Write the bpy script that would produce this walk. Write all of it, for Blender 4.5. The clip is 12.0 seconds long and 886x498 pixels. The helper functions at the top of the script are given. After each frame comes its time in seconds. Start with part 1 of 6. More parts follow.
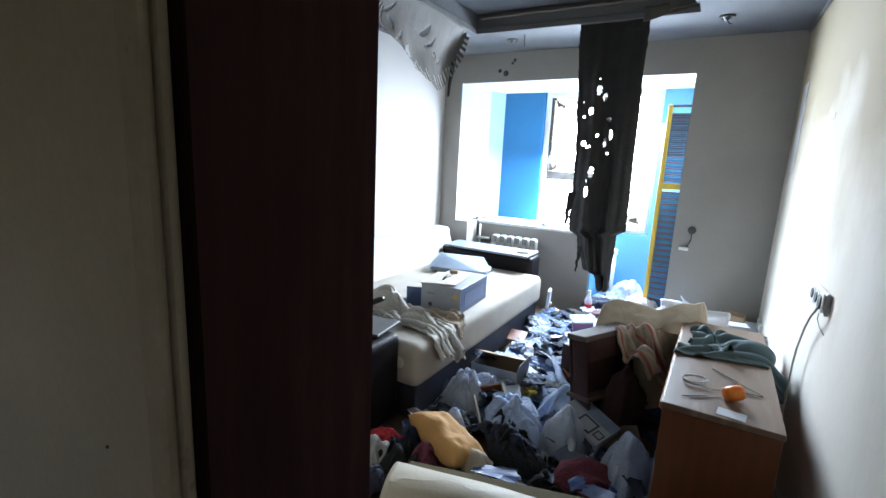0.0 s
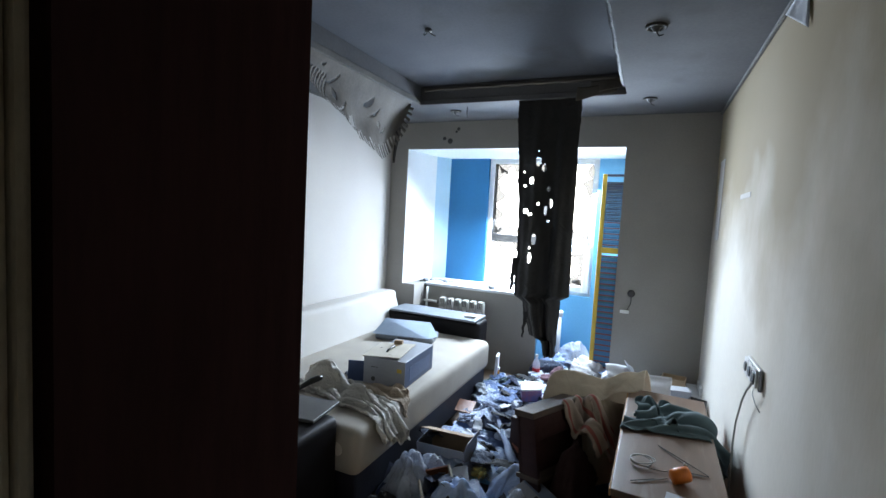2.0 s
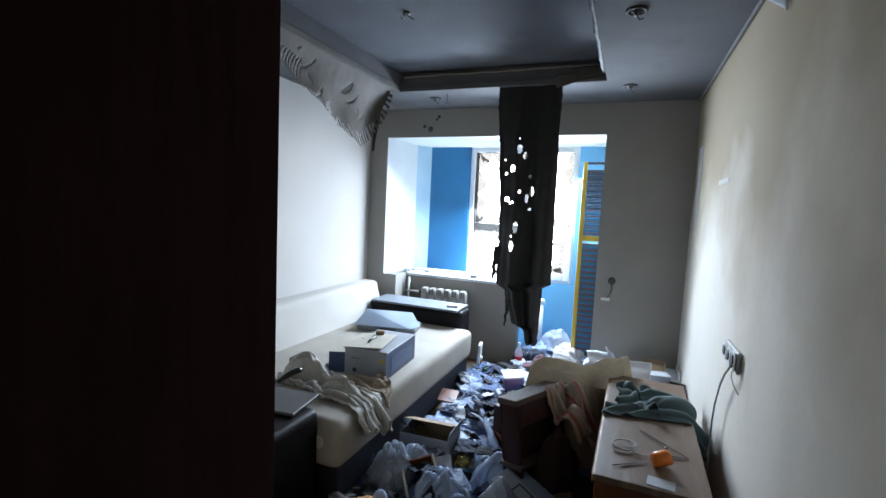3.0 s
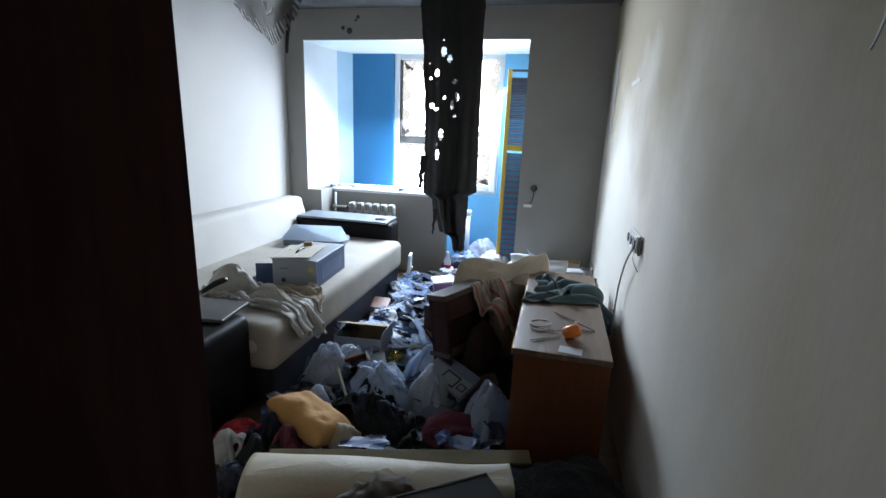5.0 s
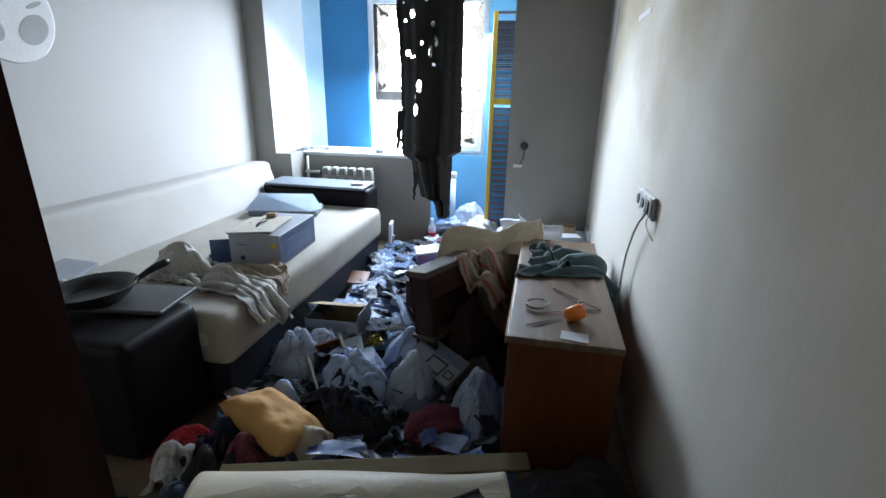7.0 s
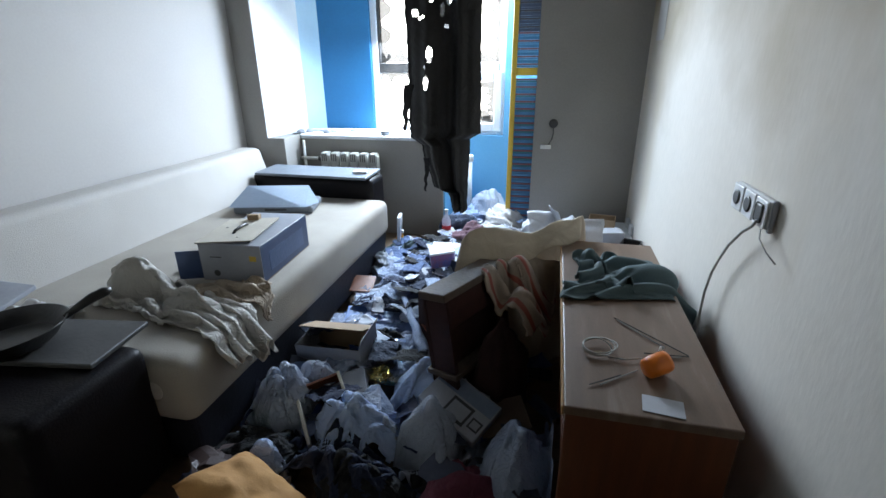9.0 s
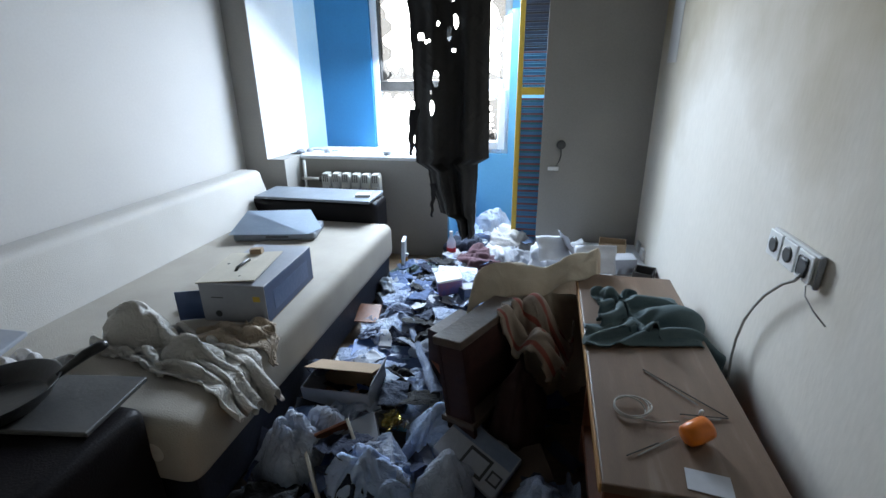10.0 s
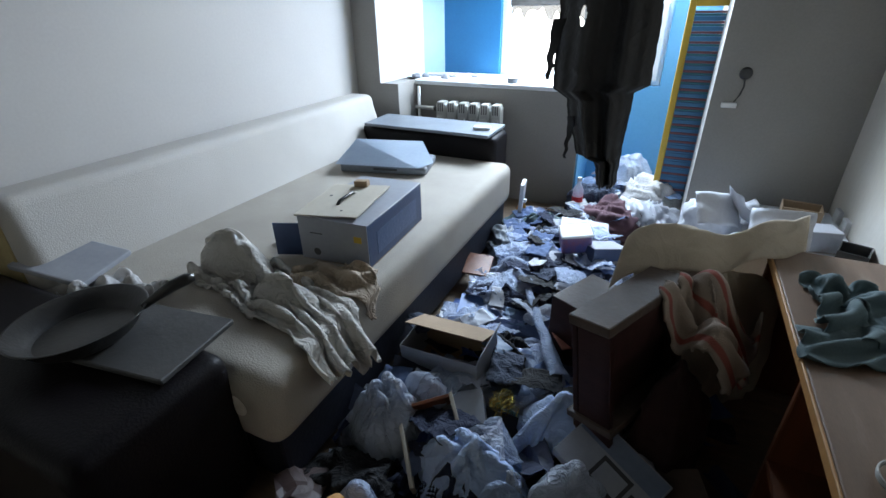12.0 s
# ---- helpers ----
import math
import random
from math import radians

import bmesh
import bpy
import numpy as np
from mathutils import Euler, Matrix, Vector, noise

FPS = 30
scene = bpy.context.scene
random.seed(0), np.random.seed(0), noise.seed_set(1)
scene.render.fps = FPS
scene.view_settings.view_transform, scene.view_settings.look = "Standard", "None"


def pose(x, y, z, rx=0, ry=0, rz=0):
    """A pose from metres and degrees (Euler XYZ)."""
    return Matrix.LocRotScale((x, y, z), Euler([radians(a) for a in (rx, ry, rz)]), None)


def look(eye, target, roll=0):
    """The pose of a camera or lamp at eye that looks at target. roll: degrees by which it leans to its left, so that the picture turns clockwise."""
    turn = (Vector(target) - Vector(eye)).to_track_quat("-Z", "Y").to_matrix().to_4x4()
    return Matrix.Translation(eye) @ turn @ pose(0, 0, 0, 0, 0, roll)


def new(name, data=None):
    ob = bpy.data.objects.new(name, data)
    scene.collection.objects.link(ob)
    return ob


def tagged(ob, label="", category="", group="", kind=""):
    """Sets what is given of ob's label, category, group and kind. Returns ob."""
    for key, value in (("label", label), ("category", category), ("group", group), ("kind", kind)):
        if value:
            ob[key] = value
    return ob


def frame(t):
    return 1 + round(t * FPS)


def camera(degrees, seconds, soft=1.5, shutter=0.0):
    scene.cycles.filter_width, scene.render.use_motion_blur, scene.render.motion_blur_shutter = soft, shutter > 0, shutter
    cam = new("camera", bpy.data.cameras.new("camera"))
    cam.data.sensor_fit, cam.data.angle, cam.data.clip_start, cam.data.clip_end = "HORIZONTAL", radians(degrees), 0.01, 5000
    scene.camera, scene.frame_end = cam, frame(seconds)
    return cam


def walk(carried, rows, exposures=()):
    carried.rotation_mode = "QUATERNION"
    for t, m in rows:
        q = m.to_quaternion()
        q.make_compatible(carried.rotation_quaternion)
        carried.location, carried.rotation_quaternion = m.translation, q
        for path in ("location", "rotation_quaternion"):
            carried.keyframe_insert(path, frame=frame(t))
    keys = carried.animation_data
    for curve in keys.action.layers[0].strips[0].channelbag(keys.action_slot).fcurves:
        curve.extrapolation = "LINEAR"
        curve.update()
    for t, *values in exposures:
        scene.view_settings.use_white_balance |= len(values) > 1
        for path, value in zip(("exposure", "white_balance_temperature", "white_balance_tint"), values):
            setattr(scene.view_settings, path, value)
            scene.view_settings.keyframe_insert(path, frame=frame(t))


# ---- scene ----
cam = camera(87.6, 12.0)
PATH = [
    (0, (0.414, 0.608, 1.39), (-0.559, 2.314, 1.011), 2.8),
    (0.5, (0.425, 0.651, 1.396), (-0.41, 2.436, 1.058), 3.2),
    (1, (0.421, 0.68, 1.423), (-0.408, 2.482, 1.163), 3.4),
    (1.5, (0.419, 0.685, 1.46), (-0.414, 2.493, 1.267), 2.8),
    (2, (0.412, 0.689, 1.487), (-0.397, 2.513, 1.344), 3.1),
    (2.5, (0.405, 0.699, 1.49), (-0.38, 2.534, 1.362), 2.9),
    (3, (0.405, 0.722, 1.471), (-0.33, 2.574, 1.293), 2.7),
    (5, (0.435, 0.69, 1.365), (0.016, 2.584, 0.879), 2.3),
    (5.5, (0.44, 0.644, 1.364), (0.078, 2.539, 0.838), 2.9),
    (6, (0.429, 0.63, 1.366), (0.08, 2.52, 0.812), 2.6),
    (6.5, (0.409, 0.75, 1.344), (0.078, 2.634, 0.761), 2.2),
    (7, (0.402, 1.011, 1.312), (0.044, 2.873, 0.675), 1.1),
    (9, (0.27, 1.491, 1.282), (-0.129, 3.311, 0.555), -0.4),
    (9.5, (0.221, 1.579, 1.291), (-0.169, 3.394, 0.545), -0.3),
    (10, (0.182, 1.597, 1.376), (-0.202, 3.428, 0.668), -0.7),
    (10.5, (0.156, 1.65, 1.366), (-0.225, 3.477, 0.647), -1.0),
    (11, (0.126, 1.747, 1.318), (-0.275, 3.551, 0.555), -1.7),
    (11.5, (0.067, 1.815, 1.282), (-0.427, 3.566, 0.451), -1.6),
    (12, (-0.013, 1.902, 1.25), (-0.773, 3.503, 0.322), -0.9),
]
EXPOSURES = [(0.0, 1.68), (0.5, 1.42), (1.0, 1.10), (1.5, 0.88), (5.0, 0.83), (7.0, 0.88), (8.8, 0.68), (10.5, 0.48), (11.2, 0.38), (12.0, 0.46)]
walk(cam, [(t, look(eye, target, roll)) for t, eye, target, roll in PATH], EXPOSURES)

# ---- world, sun, window light ----
world = bpy.data.worlds.new("sky")
scene.world = world
world.use_nodes = True
wn = world.node_tree.nodes
sky = wn.new("ShaderNodeTexSky")
sky.sky_type, sky.sun_disc, sky.sun_elevation, sky.sun_rotation = "NISHITA", False, radians(42), radians(150)
wn["Background"].inputs[1].default_value = 0.12
world.node_tree.links.new(sky.outputs[0], wn["Background"].inputs[0])
sun = new("sun", bpy.data.lights.new("sun", "SUN"))
sun.data.energy, sun.data.angle, sun.data.color = 2.0, radians(0.6), (1, 0.95, 0.88)
sun.matrix_world = look((0, 0, 0), (0.55, 1.0, -0.95))
SKYLIGHT = 165.0
win_light = new("window_skylight", bpy.data.lights.new("window_skylight", "AREA"))
win_light.data.shape, win_light.data.size, win_light.data.size_y = "RECTANGLE", 1.0, 1.32
win_light.data.energy, win_light.data.color = SKYLIGHT, (0.66, 0.81, 1.0)
win_light.matrix_world = look((-0.63, 5.58, 1.52), (-0.30, 4.5, 0.32))


# ---- materials ----
def mat(name, col, col2=None, rough=0.8, scale=6.0, bump=0.15, metal=0.0, fine=60.0, vary=0.0, spots=None, island=False, stretch=(1, 1, 1), trans=0.0, thin=0.0):
    """Two scales of noise between col and col2, a fine relief, and stains of the colour spots."""
    m = bpy.data.materials.new(name)
    m.use_nodes = True
    nt = m.node_tree
    nd, lk = nt.nodes, nt.links
    b = nd["Principled BSDF"]
    col2 = col2 or tuple(c * 0.75 for c in col)
    tc = nd.new("ShaderNodeTexCoord")
    mp = nd.new("ShaderNodeMapping")
    mp.inputs["Scale"].default_value = stretch
    lk.new(tc.outputs["Object"], mp.inputs[0])
    n1 = nd.new("ShaderNodeTexNoise")
    n1.inputs["Scale"].default_value, n1.inputs["Detail"].default_value = scale, 6
    n2 = nd.new("ShaderNodeTexNoise")
    n2.inputs["Scale"].default_value, n2.inputs["Detail"].default_value = fine, 4
    lk.new(mp.outputs[0], n1.inputs["Vector"])
    lk.new(mp.outputs[0], n2.inputs["Vector"])
    ramp = nd.new("ShaderNodeValToRGB")
    ramp.color_ramp.elements[0].position, ramp.color_ramp.elements[1].position = 0.32, 0.68
    ramp.color_ramp.elements[0].color, ramp.color_ramp.elements[1].color = (*col2, 1), (*col, 1)
    mx = nd.new("ShaderNodeMath")
    mx.operation, mx.inputs[1].default_value = "MULTIPLY_ADD", 0.7
    sc = nd.new("ShaderNodeMath")
    sc.operation, sc.inputs[1].default_value = "MULTIPLY", 0.3
    lk.new(n2.outputs["Fac"], sc.inputs[0])
    lk.new(n1.outputs["Fac"], mx.inputs[0])
    lk.new(sc.outputs[0], mx.inputs[2])
    lk.new(mx.outputs[0], ramp.inputs[0])
    out = ramp.outputs[0]
    if spots:
        n3 = nd.new("ShaderNodeTexNoise")
        n3.inputs["Scale"].default_value, n3.inputs["Detail"].default_value = spots[1], 8
        lk.new(mp.outputs[0], n3.inputs["Vector"])
        r3 = nd.new("ShaderNodeValToRGB")
        r3.color_ramp.elements[0].position, r3.color_ramp.elements[1].position = spots[2], spots[2] + spots[3]
        r3.color_ramp.elements[0].color, r3.color_ramp.elements[1].color = (0, 0, 0, 1), (1, 1, 1, 1)
        lk.new(n3.outputs["Fac"], r3.inputs[0])
        ms = nd.new("ShaderNodeMixRGB")
        ms.inputs[2].default_value = (*spots[0], 1)
        lk.new(r3.outputs[0], ms.inputs[0])
        lk.new(out, ms.inputs[1])
        out = ms.outputs[0]
    if vary or island:
        hs = nd.new("ShaderNodeHueSaturation")
        mr = nd.new("ShaderNodeMapRange")
        mr.inputs[3].default_value, mr.inputs[4].default_value = 1 - vary, 1 + vary
        if island:
            g = nd.new("ShaderNodeNewGeometry")
            lk.new(g.outputs["Random Per Island"], mr.inputs[0])
        else:
            g = nd.new("ShaderNodeObjectInfo")
            lk.new(g.outputs["Random"], mr.inputs[0])
        lk.new(mr.outputs[0], hs.inputs["Value"])
        lk.new(out, hs.inputs["Color"])
        out = hs.outputs[0]
    lk.new(out, b.inputs["Base Color"])
    b.inputs["Roughness"].default_value, b.inputs["Metallic"].default_value = rough, metal
    if bump:
        bp = nd.new("ShaderNodeBump")
        bp.inputs["Strength"].default_value, bp.inputs["Distance"].default_value = bump, 0.01
        lk.new(n2.outputs["Fac"], bp.inputs["Height"])
        lk.new(bp.outputs[0], b.inputs["Normal"])
    last = b.outputs[0]
    for share, kind in ((thin, "Translucent"), (trans, "Transparent")):
        if share:
            t = nd.new("ShaderNodeBsdf" + kind)
            s = nd.new("ShaderNodeMixShader")
            s.inputs[0].default_value = share
            if kind == "Translucent":
                lk.new(out, t.inputs["Color"])
            lk.new(last, s.inputs[1])
            lk.new(t.outputs[0], s.inputs[2])
            last = s.outputs[0]
    lk.new(last, nd["Material Output"].inputs[0])
    return m


def palette(name, cols, rough=0.6, metal=0.0, trans=0.0):
    """A colour for each loose piece of one mesh."""
    m = mat(name, (0.5, 0.5, 0.5), rough=rough, metal=metal, island=True, vary=0.01, trans=trans)
    nd, lk = m.node_tree.nodes, m.node_tree.links
    g = nd.new("ShaderNodeNewGeometry")
    r = nd.new("ShaderNodeValToRGB")
    r.color_ramp.interpolation = "CONSTANT"
    e = r.color_ramp.elements
    e[0].color, e[0].position = (*cols[0], 1), 0
    e[1].color, e[1].position = (*cols[1], 1), 1 / len(cols)
    for i in range(2, len(cols)):
        e.new(i / len(cols)).color = (*cols[i], 1)
    lk.new(g.outputs["Random Per Island"], r.inputs[0])
    n = nd.new("ShaderNodeTexNoise")
    n.inputs["Scale"].default_value = 25
    k = nd.new("ShaderNodeMixRGB")
    k.blend_type, k.inputs[0].default_value = "MULTIPLY", 0.5
    lk.new(r.outputs[0], k.inputs[1])
    lk.new(n.outputs["Fac"], k.inputs[2])
    lk.new(k.outputs[0], nd["Principled BSDF"].inputs["Base Color"])
    return m


# Smoke stains, and a greyer base for the window wall's shaded room side.
WALL = mat("plaster_smoky_shaded", (0.345, 0.325, 0.30), (0.275, 0.26, 0.24), 0.9, 1.6, 0.08, fine=90, spots=((0.30, 0.28, 0.25), 1.1, 0.58, 0.2))
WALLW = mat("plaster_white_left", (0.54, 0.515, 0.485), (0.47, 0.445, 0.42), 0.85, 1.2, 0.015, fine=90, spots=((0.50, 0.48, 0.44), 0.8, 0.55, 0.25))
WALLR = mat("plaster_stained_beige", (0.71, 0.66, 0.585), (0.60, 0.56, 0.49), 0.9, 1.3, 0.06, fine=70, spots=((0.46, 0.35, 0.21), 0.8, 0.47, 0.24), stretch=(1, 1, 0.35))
REVEAL = mat("plaster_white_reveal", (0.78, 0.80, 0.80), (0.70, 0.72, 0.73), 0.8, 2.5, 0.06)
# Soot, plus a darker base for how little window light the ceilings get.
CEIL = mat("ceiling_soot_and_shade", (0.128, 0.128, 0.134), (0.080, 0.080, 0.087), 0.85, 2.2, 0.05, spots=((0.08, 0.08, 0.08), 2.3, 0.58, 0.16))
CEILUP = mat("slab_soot_and_shade", (0.105, 0.11, 0.128), (0.062, 0.066, 0.08), 0.85, 1.8, 0.05, spots=((0.06, 0.06, 0.06), 1.7, 0.56, 0.16))
BLUE = mat("blue_paint", (0.022, 0.185, 0.40), (0.017, 0.15, 0.33), 0.55, 3, 0.05)
LBLUE = mat("pale_blue_paint", (0.16, 0.45, 0.72), (0.12, 0.38, 0.64), 0.6, 3, 0.05)
# White plaster tinted for the blue light on the reveal's far end.
PALEB = mat("faint_bluelit_plaster", (0.46, 0.64, 0.76), (0.38, 0.56, 0.69), 0.8, 3, 0.05)
FLOOR = mat("worn_laminate", (0.24, 0.17, 0.11), (0.14, 0.10, 0.07), 0.6, 8, 0.2, stretch=(1, 6, 1))
DOORM = mat("dark_brown_door", (0.030, 0.0145, 0.0125), (0.017, 0.0085, 0.0075), 0.7, 3, 0.03, stretch=(4, 4, 0.6), fine=25)
DOORM.node_tree.nodes["Principled BSDF"].inputs["Specular IOR Level"].default_value = 0.0
TRIM = mat("old_cream_paint", (0.56, 0.50, 0.38), (0.42, 0.36, 0.26), 0.6, 9, 0.3, spots=((0.25, 0.2, 0.13), 12, 0.62, 0.1))
SEAT = mat("cream_upholstery", (0.41, 0.37, 0.315), (0.33, 0.295, 0.25), 0.85, 4, 0.25, fine=220, spots=((0.29, 0.25, 0.20), 3, 0.60, 0.16))
BACKR = mat("pale_upholstery", (0.53, 0.50, 0.46), (0.46, 0.43, 0.39), 0.8, 3, 0.2, fine=220)
DARKL = mat("dark_leatherette", (0.009, 0.007, 0.008), (0.006, 0.005, 0.006), 0.45, 7, 0.15, fine=160)
BASEB = mat("dark_navy_base", (0.018, 0.021, 0.036), (0.012, 0.014, 0.024), 0.6, 6, 0.2)
GREYB = mat("grey_board", (0.22, 0.24, 0.27), (0.16, 0.18, 0.2), 0.5, 6, 0.1)
WOODT = mat("dusty_wood_top", (0.215, 0.140, 0.095), (0.150, 0.095, 0.062), 0.42, 3, 0.08, stretch=(8, 1, 1), spots=((0.27, 0.22, 0.18), 3, 0.58, 0.22))
WOODR = mat("reddish_veneer", (0.19, 0.060, 0.022), (0.13, 0.042, 0.017), 0.45, 4, 0.05, stretch=(10, 10, 1))
WOODE = mat("orange_edge", (0.50, 0.26, 0.09), (0.40, 0.20, 0.07), 0.5, 12, 0.1)
WOODD = mat("dark_stained_wood", (0.055, 0.024, 0.022), (0.034, 0.015, 0.014), 0.45, 6, 0.15, stretch=(1, 6, 6))
WOODD.node_tree.nodes["Principled BSDF"].inputs["Specular IOR Level"].default_value = 0.2
DARKL.node_tree.nodes["Principled BSDF"].inputs["Specular IOR Level"].default_value = 0.15
WOODG = mat("worn_wood_edge", (0.105, 0.074, 0.055), (0.07, 0.048, 0.036), 0.6, 9, 0.2)
BLACK = mat("sooty_black_film", (0.020, 0.018, 0.017), (0.011, 0.010, 0.010), 0.6, 9, 0.2)
BLACK.node_tree.nodes["Principled BSDF"].inputs["Specular IOR Level"].default_value = 0.35
SOOTY = mat("sooty_grey_profile", (0.17, 0.16, 0.15), (0.09, 0.085, 0.08), 0.8, 5, 0.2)
TORN = mat("grey_beige_film", (0.17, 0.15, 0.13), (0.10, 0.09, 0.08), 0.75, 5, 0.2)
PVC = mat("white_plastic_frame", (0.74, 0.76, 0.78), (0.66, 0.68, 0.7), 0.35, 5, 0.03)
BURNT = mat("burnt_frame", (0.10, 0.09, 0.08), (0.04, 0.037, 0.035), 0.7, 12, 0.4)
YELL = mat("yellow_paint", (0.62, 0.42, 0.05), (0.52, 0.34, 0.04), 0.5, 7, 0.1)
STR_B = mat("blue_slat", (0.06, 0.20, 0.36), (0.045, 0.15, 0.28), 0.6, 8, 0.1)
STR_R = mat("red_slat", (0.24, 0.085, 0.09), (0.18, 0.06, 0.07), 0.6, 8, 0.1)
STR_G = mat("grey_slat", (0.07, 0.085, 0.125), (0.05, 0.06, 0.095), 0.6, 8, 0.1)
STR_T = mat("teal_slat", (0.035, 0.17, 0.20), (0.025, 0.12, 0.15), 0.6, 8, 0.1)
STR_S = mat("sooty_brown_slat", (0.07, 0.06, 0.065), (0.045, 0.04, 0.045), 0.7, 8, 0.1)
RADI = mat("radiator_enamel", (0.62, 0.61, 0.57), (0.52, 0.51, 0.47), 0.4, 6, 0.05, spots=((0.3, 0.25, 0.2), 8, 0.66, 0.1))
CARD = mat("cardboard", (0.38, 0.27, 0.17), (0.31, 0.22, 0.14), 0.85, 6, 0.1)
# White card greyed towards blue for the cool light on the floor.
CARDW = mat("white_printed_card", (0.39, 0.41, 0.46), (0.31, 0.325, 0.37), 0.6, 6, 0.05, spots=((0.34, 0.3, 0.3), 9, 0.6, 0.1))
NAVY = mat("navy_card", (0.045, 0.075, 0.16), (0.03, 0.05, 0.11), 0.4, 6, 0.05)
GRAYCARD = mat("grey_printed_card", (0.34, 0.35, 0.38), (0.27, 0.28, 0.31), 0.5, 6, 0.05)
CREAMCARD = mat("cream_card", (0.55, 0.50, 0.41), (0.47, 0.42, 0.34), 0.8, 6, 0.1)
# Film base colours carry the blue of reflected skylight.
PLASTIC = mat("clear_plastic_film", (0.74, 0.84, 1.0), (0.60, 0.70, 0.95), 0.08, 8, 0.0, trans=0.42, thin=0.12)
PLASTICW = mat("white_plastic_bag", (0.84, 0.89, 0.99), (0.70, 0.77, 0.91), 0.16, 8, 0.0, trans=0.30, thin=0.25)
CLW = mat("white_cotton", (0.74, 0.72, 0.70), (0.63, 0.61, 0.60), 0.9, 7, 0.12, fine=200, thin=0.35)
CLB = mat("light_blue_cotton", (0.60, 0.73, 0.97), (0.50, 0.63, 0.90), 0.9, 7, 0.12, fine=200, thin=0.1)
CLD = mat("dark_navy_cloth", (0.018, 0.027, 0.062), (0.011, 0.016, 0.038), 0.85, 8, 0.12, fine=200)
CLK = mat("black_cloth", (0.012, 0.012, 0.014), (0.008, 0.008, 0.009), 0.85, 8, 0.12, fine=200)
CLR = mat("red_cloth", (0.55, 0.03, 0.045), (0.40, 0.022, 0.035), 0.85, 8, 0.12, fine=200)
CLM = mat("maroon_cloth", (0.19, 0.04, 0.07), (0.13, 0.03, 0.05), 0.85, 8, 0.12, fine=200)
# CLMD: near-black maroon standing for the shade inside the cabinet.
CLMD = mat("dark_maroon_fill", (0.045, 0.016, 0.016), (0.025, 0.010, 0.010), 0.9, 8, 0.2, fine=200)
CLY = mat("mustard_quilt", (0.60, 0.32, 0.11), (0.43, 0.22, 0.075), 0.85, 8, 0.12, fine=200)
CLC = mat("cream_linen", (0.55, 0.47, 0.36), (0.45, 0.38, 0.29), 0.85, 6, 0.12, fine=200)
CLG = mat("grey_green_cloth", (0.085, 0.125, 0.13), (0.055, 0.085, 0.09), 0.85, 8, 0.12, fine=200)
CLJ = mat("dark_denim", (0.05, 0.065, 0.10), (0.03, 0.04, 0.07), 0.85, 8, 0.12, fine=200)
PAPERW = mat("white_paper", (0.56, 0.57, 0.60), (0.46, 0.47, 0.50), 0.8, 6, 0.05, vary=0.12)
ROLL = mat("cream_vinyl", (0.60, 0.53, 0.41), (0.52, 0.45, 0.34), 0.55, 4, 0.1)
IRON = mat("black_iron", (0.016, 0.015, 0.015), (0.026, 0.024, 0.022), 0.33, 8, 0.15)
PANIN = mat("worn_nonstick", (0.045, 0.040, 0.035), (0.025, 0.023, 0.021), 0.35, 7, 0.1)
ORANGE = mat("orange_plastic", (0.85, 0.22, 0.02), (0.75, 0.18, 0.02), 0.3, 8, 0.03)
STEEL = mat("dull_wire", (0.30, 0.29, 0.28), (0.2, 0.2, 0.2), 0.4, 20, 0.05, metal=0.7)
SOCKW = mat("socket_white", (0.75, 0.75, 0.74), (0.68, 0.68, 0.67), 0.35, 8, 0.02)
SOCKD = mat("socket_recess", (0.05, 0.05, 0.05), (0.035, 0.035, 0.035), 0.5, 20, 0.05)
CABLE = mat("grey_cable", (0.42, 0.41, 0.38), (0.34, 0.33, 0.3), 0.5, 20, 0.05)
GOLD = mat("gold_tinsel", (0.55, 0.42, 0.10), (0.4, 0.3, 0.08), 0.25, 20, 0.1, metal=0.9)
SHARD = mat("sooty_glass", (0.07, 0.066, 0.062), (0.03, 0.028, 0.027), 0.2, 9, 0.1, trans=0.08)
SPOTM = mat("burnt_chrome", (0.10, 0.09, 0.085), (0.04, 0.04, 0.04), 0.7, 15, 0.1, metal=0.2)
# Scrap colours pushed to blue, standing in for skylight reflected on the litter.
MIX = palette("rubbish_mix_skytint", [(0.022, 0.035, 0.091), (0.070, 0.125, 0.330), (0.018, 0.023, 0.048), (0.150, 0.210, 0.410), (0.040, 0.083, 0.266), (0.130, 0.088, 0.084), (0.210, 0.270, 0.460), (0.035, 0.055, 0.119), (0.050, 0.140, 0.480), (0.090, 0.105, 0.168), (0.013, 0.017, 0.036), (0.180, 0.165, 0.182)], 0.45)
MIXF = palette("film_mix", [(0.52, 0.62, 0.86), (0.38, 0.49, 0.76), (0.62, 0.70, 0.88)], 0.12, trans=0.4)



